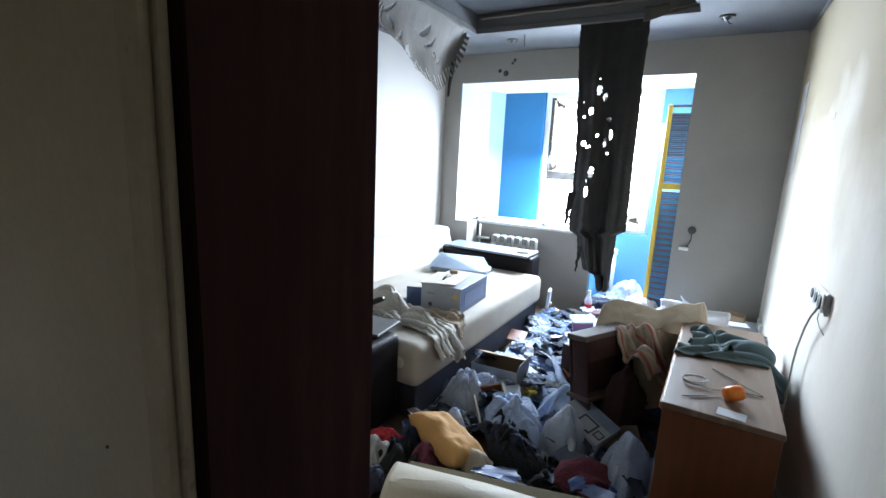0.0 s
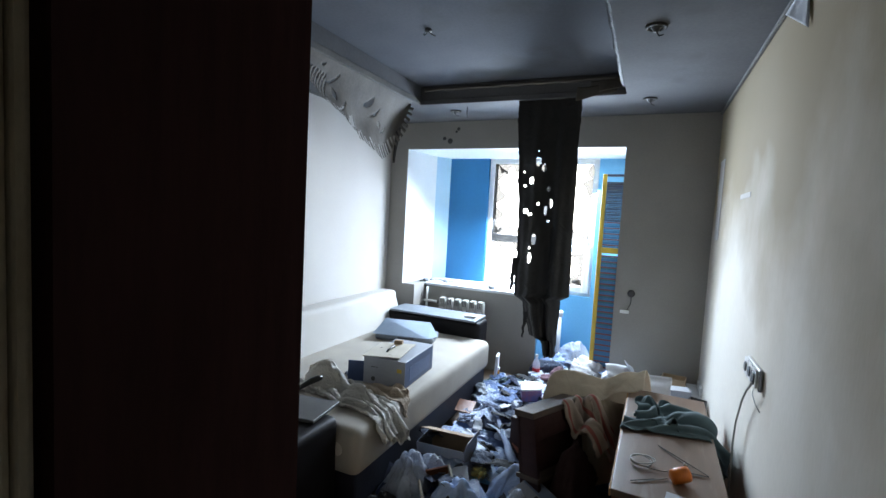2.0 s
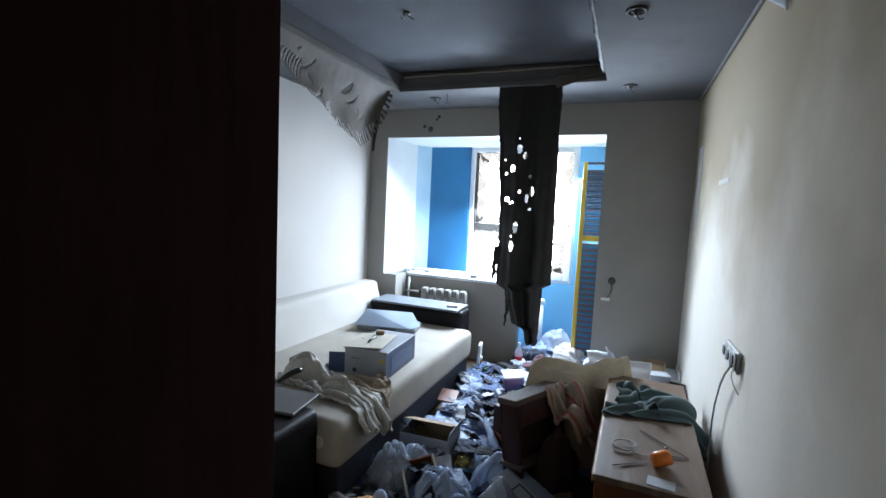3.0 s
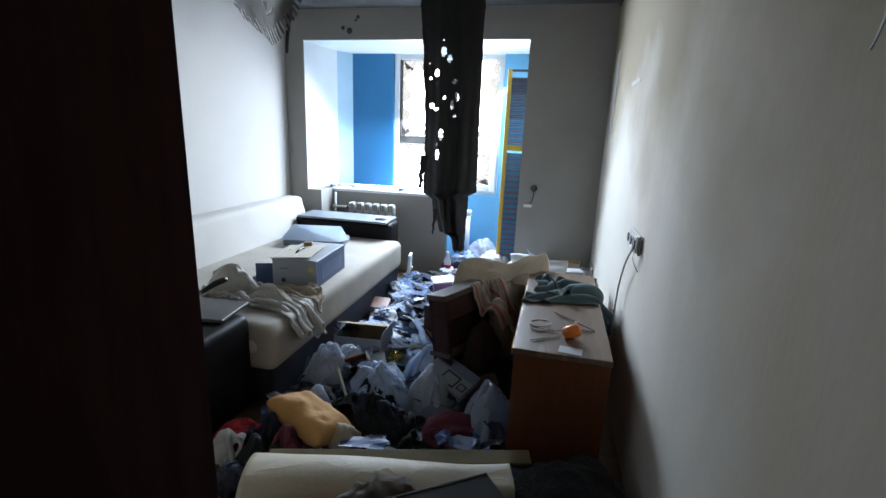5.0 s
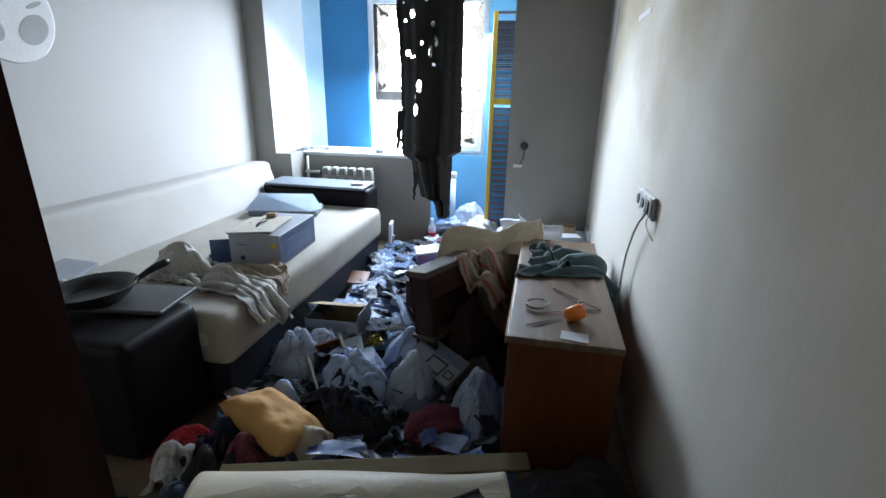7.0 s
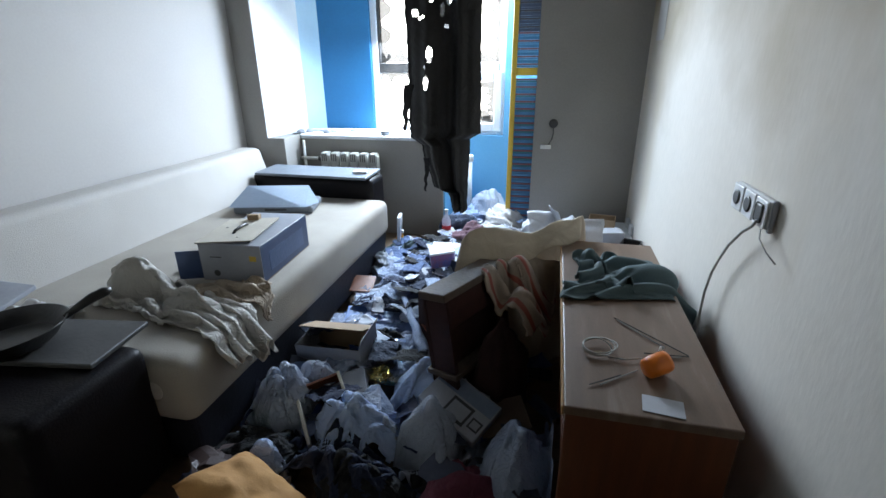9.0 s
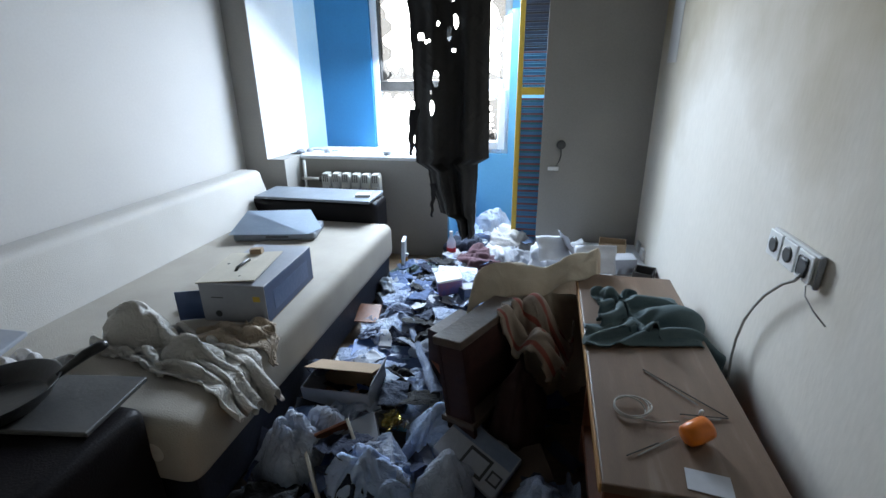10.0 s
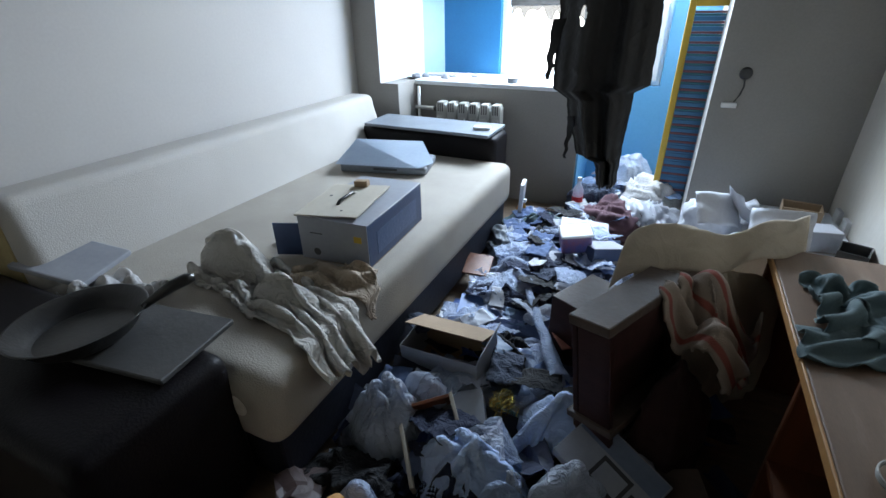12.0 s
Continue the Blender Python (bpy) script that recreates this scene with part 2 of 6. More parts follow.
def wrinkle(m, scale, strength, warp=1.6):
    """Adds creases to a material's relief: thin crests along the lines where a warped noise turns."""
    nd, lk = m.node_tree.nodes, m.node_tree.links
    tx, nz, c, ab, po, bp = [nd.new("ShaderNode" + k) for k in ("TexCoord", "TexNoise", "Math", "Math", "Math", "Bump")]
    nz.inputs["Scale"].default_value, nz.inputs["Detail"].default_value, nz.inputs["Distortion"].default_value = scale, 2.5, warp
    c.operation, c.inputs[1].default_value = "SUBTRACT", 0.5
    ab.operation = "ABSOLUTE"
    po.operation, po.inputs[1].default_value = "POWER", 0.6
    lk.new(tx.outputs["Object"], nz.inputs["Vector"])
    lk.new(nz.outputs["Fac"], c.inputs[0])
    lk.new(c.outputs[0], ab.inputs[0])
    lk.new(ab.outputs[0], po.inputs[0])
    bp.invert = True
    bp.inputs["Strength"].default_value, bp.inputs["Distance"].default_value = strength, 0.03
    lk.new(po.outputs[0], bp.inputs["Height"])
    b = nd["Principled BSDF"]
    if b.inputs["Normal"].links:
        lk.new(b.inputs["Normal"].links[0].from_socket, bp.inputs["Normal"])
    lk.new(bp.outputs[0], b.inputs["Normal"])


for m in (PLASTIC, PLASTICW):
    wrinkle(m, 24, 0.9)
for m in (CLW, CLB, CLD, CLK, CLR, CLM, CLJ):
    wrinkle(m, 17, 0.5)
wrinkle(CLC, 7, 0.15)
wrinkle(BLACK, 5, 0.3)
wrinkle(ROLL, 3, 0.2)

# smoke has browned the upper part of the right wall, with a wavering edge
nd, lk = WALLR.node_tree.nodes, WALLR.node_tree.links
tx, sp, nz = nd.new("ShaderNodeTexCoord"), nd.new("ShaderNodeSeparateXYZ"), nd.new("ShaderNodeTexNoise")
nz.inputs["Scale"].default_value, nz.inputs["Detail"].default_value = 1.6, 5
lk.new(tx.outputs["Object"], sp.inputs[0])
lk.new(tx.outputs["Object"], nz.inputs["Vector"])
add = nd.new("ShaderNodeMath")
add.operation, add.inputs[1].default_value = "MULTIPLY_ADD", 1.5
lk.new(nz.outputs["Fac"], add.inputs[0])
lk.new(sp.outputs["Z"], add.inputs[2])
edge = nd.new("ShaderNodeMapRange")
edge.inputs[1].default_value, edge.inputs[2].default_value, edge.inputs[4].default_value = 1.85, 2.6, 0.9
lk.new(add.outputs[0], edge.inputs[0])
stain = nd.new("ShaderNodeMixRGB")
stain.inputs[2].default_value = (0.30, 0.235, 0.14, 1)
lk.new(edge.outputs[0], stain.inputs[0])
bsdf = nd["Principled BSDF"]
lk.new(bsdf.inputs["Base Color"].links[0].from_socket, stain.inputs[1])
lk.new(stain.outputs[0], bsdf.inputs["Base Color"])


# ---- building helpers ----
def part(name, bm, material, parent=None, label="", smooth=False):
    """Links a bmesh as one mesh object under a thing or a part."""
    me = bpy.data.meshes.new(name)
    bm.normal_update()
    bm.to_mesh(me)
    bm.free()
    for p in me.polygons:
        p.use_smooth = smooth
    me.materials.append(material)
    ob = new(name, me)
    if parent:
        ob.parent = parent
    if label:
        ob["label"] = label
    return ob


def thing(name, m, label, category, group=""):
    ob = new(name)
    ob.empty_display_size = 0.05
    ob.matrix_world = m
    return tagged(ob, label, category, group)


def block(lo, hi, bevel=0.0, bm=None, seg=1, m=None):
    """A box from corner to corner, with rounded edges."""
    bm = bm or bmesh.new()
    fresh = bmesh.ops.create_cube(bm, size=1)["verts"]
    c, s = [(a + b) / 2 for a, b in zip(lo, hi)], [max(abs(b - a), 1e-4) for a, b in zip(lo, hi)]
    for v in fresh:
        v.co = Vector((c[0] + v.co.x * s[0], c[1] + v.co.y * s[1], c[2] + v.co.z * s[2]))
        if m:
            v.co = m @ v.co
    if bevel:
        edges = list({e for v in fresh for e in v.link_edges})
        bmesh.ops.bevel(bm, geom=edges, offset=bevel, segments=seg, affect="EDGES", profile=0.6)
    return bm


def tube(points, radius, sides=8, bm=None, close=False):
    """A round rod along points."""
    bm = bm or bmesh.new()
    pts = [Vector(p) for p in points]
    rings = []
    for i, p in enumerate(pts):
        d = (pts[min(i + 1, len(pts) - 1)] - pts[max(i - 1, 0)]).normalized()
        side = d.cross(Vector((0, 0, 1)) if abs(d.z) < 0.9 else Vector((1, 0, 0))).normalized()
        up = side.cross(d)
        r = radius[i] if isinstance(radius, (list, tuple)) else radius
        rings.append([bm.verts.new(p + r * (math.cos(a) * side + math.sin(a) * up)) for a in [2 * math.pi * k / sides for k in range(sides)]])
    for a, b in zip(rings, rings[1:]):
        for k in range(sides):
            bm.faces.new((a[k], a[(k + 1) % sides], b[(k + 1) % sides], b[k]))
    bm.faces.new(rings[0][::-1])
    bm.faces.new(rings[-1])
    return bm


def lathe(profile, sides=32, bm=None):
    """Turned about z: a profile of (radius, height)."""
    bm = bm or bmesh.new()
    rings = [[bm.verts.new((r * math.cos(2 * math.pi * k / sides), r * math.sin(2 * math.pi * k / sides), z)) for k in range(sides)] for r, z in profile]
    for a, b in zip(rings, rings[1:]):
        for k in range(sides):
            bm.faces.new((a[k], a[(k + 1) % sides], b[(k + 1) % sides], b[k]))
    bm.faces.new(rings[0][::-1])
    bm.faces.new(rings[-1])
    return bm


def ridge(p, seed, f=1.0):
    """Folds: sharp crests from warped noise, 0 to 1."""
    q = Vector((p[0] * f + seed * 3.1, p[1] * f - seed * 1.7, seed * 0.37))
    w = noise.noise_vector(q * 0.6) * 0.9
    a = 1 - abs(noise.noise(q + w)) * 2.2
    b = 1 - abs(noise.noise(q * 2.1 - w)) * 2.0
    return 0.68 * max(a, 0) + 0.32 * max(b, 0)


def crease(p, seed, f):
    """Crumples of a thin sheet in space: crests and dents at three sizes, about -0.5 to 0.5."""
    q = Vector(p) * f + Vector((seed * 3.1, -seed * 1.7, seed * 0.9))
    w = noise.noise_vector(q * 0.5) * 1.1
    a = 1 - 2.4 * abs(noise.noise(q + w))
    b = 1 - 2.4 * abs(noise.noise(q * 2.3 + w * 1.4 + Vector((7, 3, 1))))
    c = noise.noise(q * 0.45)
    return 0.30 * a + 0.17 * b + 0.35 * c


def heap_mesh(rx, ry, h, seed, folds=0.5, freq=5.0, rings=26, sides=64, ragged=0.22, flat=0.55, stretch=0.72, facet=0.0):
    """A slumped, crumpled heap with an uneven outline, closed below, its base at z = 0."""
    bm = bmesh.new()
    rows = []
    amp = folds * min(max(min(rx, ry, h), 0.05), 0.16) * 1.05
    lie = Vector((math.cos(seed), math.sin(seed), 0))
    for i in range(1, rings + 1):
        f, row = math.pi / 2 * (i / rings), []
        for k in range(sides):
            a = 2 * math.pi * k / sides
            edge = 1 + ragged * (noise.noise((math.cos(a) * 1.6, math.sin(a) * 1.6, seed * 2.3)) * 1.5 + 0.5 * noise.noise((math.cos(a) * 4, math.sin(a) * 4, seed * 5.1)))
            d = Vector((math.sin(f) * math.cos(a), math.sin(f) * math.sin(a), math.cos(f)))
            lump = 1 + 0.28 * noise.noise(d * 1.5 + Vector((seed, seed * 2.0, 0)))
            p = Vector((rx * edge * d.x, ry * edge * d.y, h * 0.86 * d.z ** (0.55 + flat * 0.8) * lump))
            n = Vector((d.x / rx, d.y / ry, d.z / h)).normalized()
            q = p + lie * (p.dot(lie) * -stretch)
            p += n * amp * crease(q, seed, freq * 1.25) * (0.55 + 0.45 * math.cos(f))
            if facet:
                p += n * amp * facet * (noise.voronoi(q * freq * 1.1 + Vector((seed, 0, 0)))[0][0] - 0.45)
            row.append(bm.verts.new((p.x, p.y, max(p.z, 0.002 + 0.003 * noise.noise((p.x * 30, p.y * 30, 1))))))
        rows.append(row)
    top = bm.verts.new((0, 0, sum(v.co.z for v in rows[0]) / sides))
    for k in range(sides):
        bm.faces.new((top, rows[0][k], rows[0][(k + 1) % sides]))
    for a, b in zip(rows, rows[1:]):
        for k in range(sides):
            bm.faces.new((a[k], b[k], b[(k + 1) % sides], a[(k + 1) % sides]))
    low = [bm.verts.new((v.co.x * 0.97, v.co.y * 0.97, -0.004)) for v in rows[-1]]
    for k in range(sides):
        bm.faces.new((rows[-1][k], low[k], low[(k + 1) % sides], rows[-1][(k + 1) % sides]))
    bm.faces.new(low[::-1])
    return bm


def heap(name, at, size, material, seed, label, category, turn=0, group="", **kw):
    ob = part(name, heap_mesh(*size, seed, **kw), material, smooth=True)
    ob.matrix_world = pose(*at, 0, 0, turn)
    return tagged(ob, label, category, group)


def sheet_mesh(nx, ny, f, keep=None, thick=0.0025):
    """A surface f(u, v) of 0..1, with thickness; keep(u, v) False leaves a hole."""
    bm = bmesh.new()
    grid = [[bm.verts.new(f(i / nx, j / ny)) for j in range(ny + 1)] for i in range(nx + 1)]
    for i in range(nx):
        for j in range(ny):
            if keep is None or keep((i + 0.5) / nx, (j + 0.5) / ny):
                bm.faces.new((grid[i][j], grid[i + 1][j], grid[i + 1][j + 1], grid[i][j + 1]))
    bmesh.ops.delete(bm, geom=[v for v in bm.verts if not v.link_faces], context="VERTS")
    bm.normal_update()
    if thick:
        geom = bmesh.ops.solidify(bm, geom=list(bm.faces), thickness=thick)
    return bm


def solid_box(lo, hi, m=None):
    return ("box", np.array(lo, float), np.array(hi, float), np.array(m or Matrix.Identity(4)))


def solid_lump(at, radii):
    return ("lump", np.array(at, float), np.array(radii, float), None)


def push_out(p, solids, gap=0.005):
    """Moves points out of boxes and lumps; tells which of them touch."""
    touch = p[:, 2] < gap
    p[touch, 2] = gap
    for kind, a, b, m in solids:
        if kind == "lump":
            q = (p - a) / (b + gap)
            k = np.linalg.norm(q, axis=1)
            hit = (k < 1) & (k > 1e-4)
            p[hit] = a + (q[hit] / k[hit, None]) * (b + gap)
        else:
            q = (p - m[:3, 3]) @ m[:3, :3]
            hit = np.all((q > a - gap) & (q < b + gap), axis=1)
            if hit.any():
                h = q[hit]
                depth = np.concatenate([h - (a - gap), (b + gap) - h], axis=1)
                depth[:, 2] = 9.0
                side = np.argmin(depth, axis=1)
                rows = np.arange(len(h))
                h[rows, side % 3] += np.where(side < 3, -1, 1) * depth[rows, side]
                p[hit] = h @ m[:3, :3].T + m[:3, 3]
        touch = touch | hit
    return touch


def settle(size, cells, start, squeeze, solids, seed, steps=70, bend=0.22):
    """A woven sheet, pushed together to squeeze of its size, that buckles and settles in folds."""
    (w, h), (nx, ny) = size, cells
    rng = np.random.RandomState(seed)
    u, v = np.meshgrid(np.linspace(-0.5, 0.5, nx + 1), np.linspace(-0.5, 0.5, ny + 1), indexing="ij")
    x, y = u * w * squeeze[0], v * h * squeeze[1]
    z, dx, dy = np.zeros_like(x), np.zeros_like(x), np.zeros_like(x)
    for k in range(14):
        fx, fy = rng.normal(0, 16, 2)
        wave = np.sin(x * fx + y * fy + rng.uniform(0, 6.3))
        z += 0.007 * wave
        dx += 0.004 * np.cos(x * fy - y * fx + k)
        dy += 0.004 * np.sin(x * fy + y * fx + 2 * k)
    m = np.array(start)
    p = np.stack([x + dx, y + dy, z], -1) @ m[:3, :3].T + m[:3, 3]
    old, home = p.copy(), p[..., :2].copy()
    a, b = w / nx, h / ny
    ties = ((1, 0, a, 0.9), (0, 1, b, 0.9), (1, 1, math.hypot(a, b), 0.5), (1, -1, math.hypot(a, b), 0.5), (2, 0, 2 * a, bend), (0, 2, 2 * b, bend), (4, 0, 4 * a, 0.4 * bend), (0, 4, 4 * b, 0.4 * bend))
    for step in range(steps):
        p, old = p + np.clip((p - old) * 0.93, -0.02, 0.02) + np.array((0, 0, -0.0016)), p
        for turn in range(5):
            for i, j, rest, k in ties:
                lo = (slice(0, nx + 1 - i), slice(0, ny + 1 - j) if j >= 0 else slice(-j, ny + 1))
                hi = (slice(i, nx + 1), slice(j, ny + 1) if j >= 0 else slice(0, ny + 1 + j))
                d = p[hi] - p[lo]
                n = np.linalg.norm(d, axis=-1, keepdims=True) + 1e-9
                c = d * (0.5 * k * (n - rest) / n)
                p[lo] += c
                p[hi] -= c
        p[..., :2] += (home - p[..., :2]) * 0.25
        flat = p.reshape(-1, 3)
        touch = push_out(flat, solids)
        p = flat.reshape(p.shape)
        grip = touch.reshape(nx + 1, ny + 1)
        old[grip] = p[grip] - (p[grip] - old[grip]) * 0.25
    return p


def cloth(name, size, start, squeeze, solids, material, seed, label, category="clothing", cell=0.0125, keep=None, thick=0.003, bend=0.22, steps=70, group=""):
    """A garment or sheet lying in folds on solids; keep(u, v) False cuts its outline."""
    nx, ny = max(int(size[0] / cell), 6), max(int(size[1] / cell), 6)
    p = settle(size, (nx, ny), start, squeeze, solids, seed, steps, bend)
    me = bpy.data.meshes.new(name)
    faces = [(i * (ny + 1) + j, (i + 1) * (ny + 1) + j, (i + 1) * (ny + 1) + j + 1, i * (ny + 1) + j + 1)
             for i in range(nx) for j in range(ny) if keep is None or keep((i + 0.5) / nx, (j + 0.5) / ny)]
    me.from_pydata(p.reshape(-1, 3).tolist(), [], faces)
    uv = me.uv_layers.new(name="cloth")
    for loop in me.loops:
        i, j = divmod(loop.vertex_index, ny + 1)
        uv.data[loop.index].uv = (i / nx * size[0], j / ny * size[1])
    bm = bmesh.new()
    bm.from_mesh(me)
    bmesh.ops.delete(bm, geom=[q for q in bm.verts if not q.link_faces], context="VERTS")
    bmesh.ops.smooth_vert(bm, verts=bm.verts[:], factor=0.35, use_axis_x=True, use_axis_y=True, use_axis_z=True)
    bm.to_mesh(me)
    bm.free()
    for q in me.polygons:
        q.use_smooth = True
    me.materials.append(material)
    ob = new(name, me)
    hem = ob.modifiers.new("thickness", "SOLIDIFY")
    hem.thickness, hem.offset = thick, 0
    return tagged(ob, label, category, group)


def ragged_outline(u, v):
    e = 0.03 + 0.03 * noise.noise((u * 6, v * 6, 4))
    return e < u < 1 - e and e < v < 1 - e


def setting(name, bm, material, label, smooth=False):
    return tagged(part(name, bm, material, smooth=smooth), label, name.split("_")[0], kind="structure")


# ---- the room's shell ----
LX, RX, BY, FY, CZ, UZ = -1.99, 0.845, 4.72, 0.94, 2.37, 2.50
OL, OR, OT, SILL, WY = -1.803, 0.19, 2.12, 0.797, 5.42
setting("floor", block((-3.2, -1.6, -0.12), (2.2, 5.60, 0.0)), FLOOR, "worn brown laminate floor under rubbish")
setting("wall_left", block((LX - 0.15, FY, 0), (LX, BY + 0.45, 2.7)), WALLW, "white painted plaster wall beside the sofa")
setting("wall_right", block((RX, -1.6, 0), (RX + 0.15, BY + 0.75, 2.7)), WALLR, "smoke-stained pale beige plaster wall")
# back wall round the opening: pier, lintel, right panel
# WALL carries this side's shade in its colour.
setting("wall_back_pier", block((LX, BY, 0), (OL, WY - 0.3, OT)), WALL, "narrow white pier beside the opening, smoke and shade in its grey")
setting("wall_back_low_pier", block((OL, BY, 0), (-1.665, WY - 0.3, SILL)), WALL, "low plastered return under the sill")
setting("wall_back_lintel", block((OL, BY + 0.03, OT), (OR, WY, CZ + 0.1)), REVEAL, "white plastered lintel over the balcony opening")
setting("wall_back_face", block((LX, BY, OT), (RX, BY + 0.03, CZ + 0.1)), WALL, "plaster above the opening, smoke and shade in its grey")
setting("wall_back_panel", block((OR, BY, 0), (RX, WY, OT)), WALL, "plaster wall panel right of the balcony opening, smoke and shade in its grey")
# left reveal, splayed, then the return, its blue light put into the colour
bm = bmesh.new()
pts = [(OL, BY + 0.005), (-1.733, 5.25), (OL - 0.03, 5.25), (OL - 0.03, BY + 0.005)]
for a, b in ((SILL, OT),):
    lo, hi = [bm.verts.new((x, y, a)) for x, y in pts], [bm.verts.new((x, y, b)) for x, y in pts]
    for k in range(4):
        bm.faces.new((lo[k], lo[(k + 1) % 4], hi[(k + 1) % 4], hi[k]))
setting("wall_reveal", bm, REVEAL, "bright white window reveal")
bm = bmesh.new()
pts = [(-1.733, 5.25), (-1.64, WY), (-1.75, WY + 0.1), (OL - 0.06, 5.25)]
lo, hi = [bm.verts.new((x, y, 0.5)) for x, y in pts], [bm.verts.new((x, y, OT + 0.05)) for x, y in pts]
for k in range(4):
    bm.faces.new((lo[k], lo[(k + 1) % 4], hi[(k + 1) % 4], hi[k]))
setting("wall_reveal_blue", bm, PALEB, "plastered return beside the window, blue light tinted into its colour")
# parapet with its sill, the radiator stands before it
setting("wall_parapet", block((-1.665, 4.98, 0), (-0.49, 5.30, SILL - 0.03), 0.004), WALL, "low white parapet under the sill, smoke and shade in its grey")
# The end face is blue-lit; LBLUE puts that light into its colour.
setting("wall_parapet_end", block((-0.49, 4.99, 0), (-0.478, 5.42, SILL - 0.03)), LBLUE, "end of the parapet, its blue light put into the colour")
setting("window_sill", block((OL + 0.02, 4.955, SILL - 0.03), (-0.475, WY, SILL), 0.006), REVEAL, "white window sill strewn with debris")
# outer wall with the window
W0, W1, WB, WT = -1.195, -0.075, 0.76, 2.12
setting("wall_outer_left", block((-2.0, WY, 0), (W0, WY + 0.18, 2.6)), BLUE, "strong blue painted wall beside the window")
setting("wall_outer_low", block((W0, WY, 0), (W1, WY + 0.18, WB)), LBLUE, "blue painted wall below the window")
setting("wall_outer_right", block((W1, WY, 0), (RX, WY + 0.18, 2.6)), LBLUE, "blue painted wall beside the window")
setting("wall_outer_top", block((W0, WY, WT), (W1, WY + 0.18, 2.6)), REVEAL, "white strip above the window")

# ceiling: lowered drywall with a long recess, and the slab above it
C0, C1, CN, CF = -1.34, 0.20, 1.45, 4.04
bm = bmesh.new()
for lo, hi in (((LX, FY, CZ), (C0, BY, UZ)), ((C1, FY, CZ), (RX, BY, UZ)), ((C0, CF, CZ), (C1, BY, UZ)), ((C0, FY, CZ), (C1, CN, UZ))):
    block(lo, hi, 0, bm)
setting("ceiling", bm, CEIL, "sooty lowered drywall ceiling with a recess, darkened for its shade")
setting("ceiling_recess", block((LX - 0.15, FY - 0.2, UZ + 0.002), (RX + 0.15, BY + 0.8, UZ + 0.12)), CEILUP, "sooty ceiling slab inside the recess, darkened for its shade")
setting("trim_ceiling_right", block((RX - 0.018, 1.1, CZ - 0.02), (RX, BY, CZ), 0.004), SOOTY, "thin sooty ceiling trim")
setting("trim_ceiling_left", block((LX, 1.1, CZ - 0.02), (LX + 0.018, BY, CZ), 0.004), SOOTY, "thin sooty ceiling trim")

# entrance wall, hall behind the walker
DX0, DX1 = -0.21, 0.70
setting("wall_front_left", block((-3.2, FY, 0), (DX0 - 0.06, FY + 0.13, 2.7)), mat("hall_wallpaper", (0.62, 0.56, 0.44), (0.50, 0.45, 0.35), 0.85, 2.2, 0.1, spots=((0.62, 0.6, 0.55), 4, 0.66, 0.08)), "stained beige hall wall beside the doorway")
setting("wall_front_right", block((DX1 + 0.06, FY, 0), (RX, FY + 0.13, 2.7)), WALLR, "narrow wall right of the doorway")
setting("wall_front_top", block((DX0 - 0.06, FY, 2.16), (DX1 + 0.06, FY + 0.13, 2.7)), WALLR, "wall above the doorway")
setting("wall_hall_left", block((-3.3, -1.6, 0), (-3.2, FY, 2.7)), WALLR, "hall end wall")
# Unseen opening, added so that sky and sun brighten the hall.
bm = bmesh.new()
for lo, hi in (((-3.2, -1.7, 0), (-2.3, -1.6, 2.7)), ((-1.5, -1.7, 0), (2.2, -1.6, 2.7)), ((-2.3, -1.7, 0), (-1.5, -1.6, 0.9)), ((-2.3, -1.7, 2.0), (-1.5, -1.6, 2.7))):
    block(lo, hi, 0, bm)
setting("wall_hall_back", bm, WALLR, "unseen hall wall behind the walker with an opening added to let light in")
setting("ceiling_hall", block((-3.2, -1.6, 2.6), (2.2, FY, 2.7)), CEIL, "hall ceiling")

setting("trim_recess_side", block((C0 - 0.012, CN, CZ - 0.012), (C0 + 0.006, CF, CZ + 0.03), 0.004), SOOTY, "grey ceiling profile along the recess")
setting("trim_recess_end", block((C0 + 0.006, CF - 0.006, CZ - 0.012), (C1, CF + 0.012, CZ + 0.028), 0.004), CEIL, "sooty ceiling profile at the recess end, darkened for its shade")


for x, z, r in ((-0.220, 1.171, 0.0025), (-0.401, 0.892, 0.0030), (-0.220, 0.890, 0.0020)):
    sm = part("screw_mark", lathe([(r, 0), (r * 0.7, 0.002), (0.001, 0.003)], 12), mat("rusty_dot", (0.06, 0.045, 0.03), (0.04, 0.03, 0.02), 0.8, 20, 0.1))
    sm.matrix_world = pose(x, FY - 0.001, z, 90, 0, 0)
    tagged(sm, "small dark screw hole in the hall wall", "hole", "screw holes beside the doorway")

# ---- doorway ----
def door_trim(name, lo, hi):
    bm = block(lo, hi, 0.008, seg=2)
    return setting(name, bm, TRIM, "worn cream-painted door casing")


door_trim("trim_casing_left", (DX0 - 0.040, FY - 0.012, 0), (DX0 + 0.013, FY + 0.004, 2.16))
door_trim("trim_jamb_left", (DX0 - 0.06, FY + 0.004, 0), (DX0 + 0.025, FY + 0.022, 2.10))
door_trim("trim_casing_right", (DX1 + 0.03, FY - 0.022, 0), (DX1 + 0.10, FY, 2.16))
door_trim("trim_jamb_top", (DX0 - 0.06, FY, 2.10), (DX1 + 0.06, FY + 0.13, 2.16))
door = thing("door_1", pose(-0.165, 0.965, 0.02, 0, 0, 107.4), "plain dark brown wooden door standing open into the room", "door")
door["kind"] = "structure"
part("leaf", block((0, 0, 0), (0.655, 0.04, 2.12), 0.003), DOORM, door)
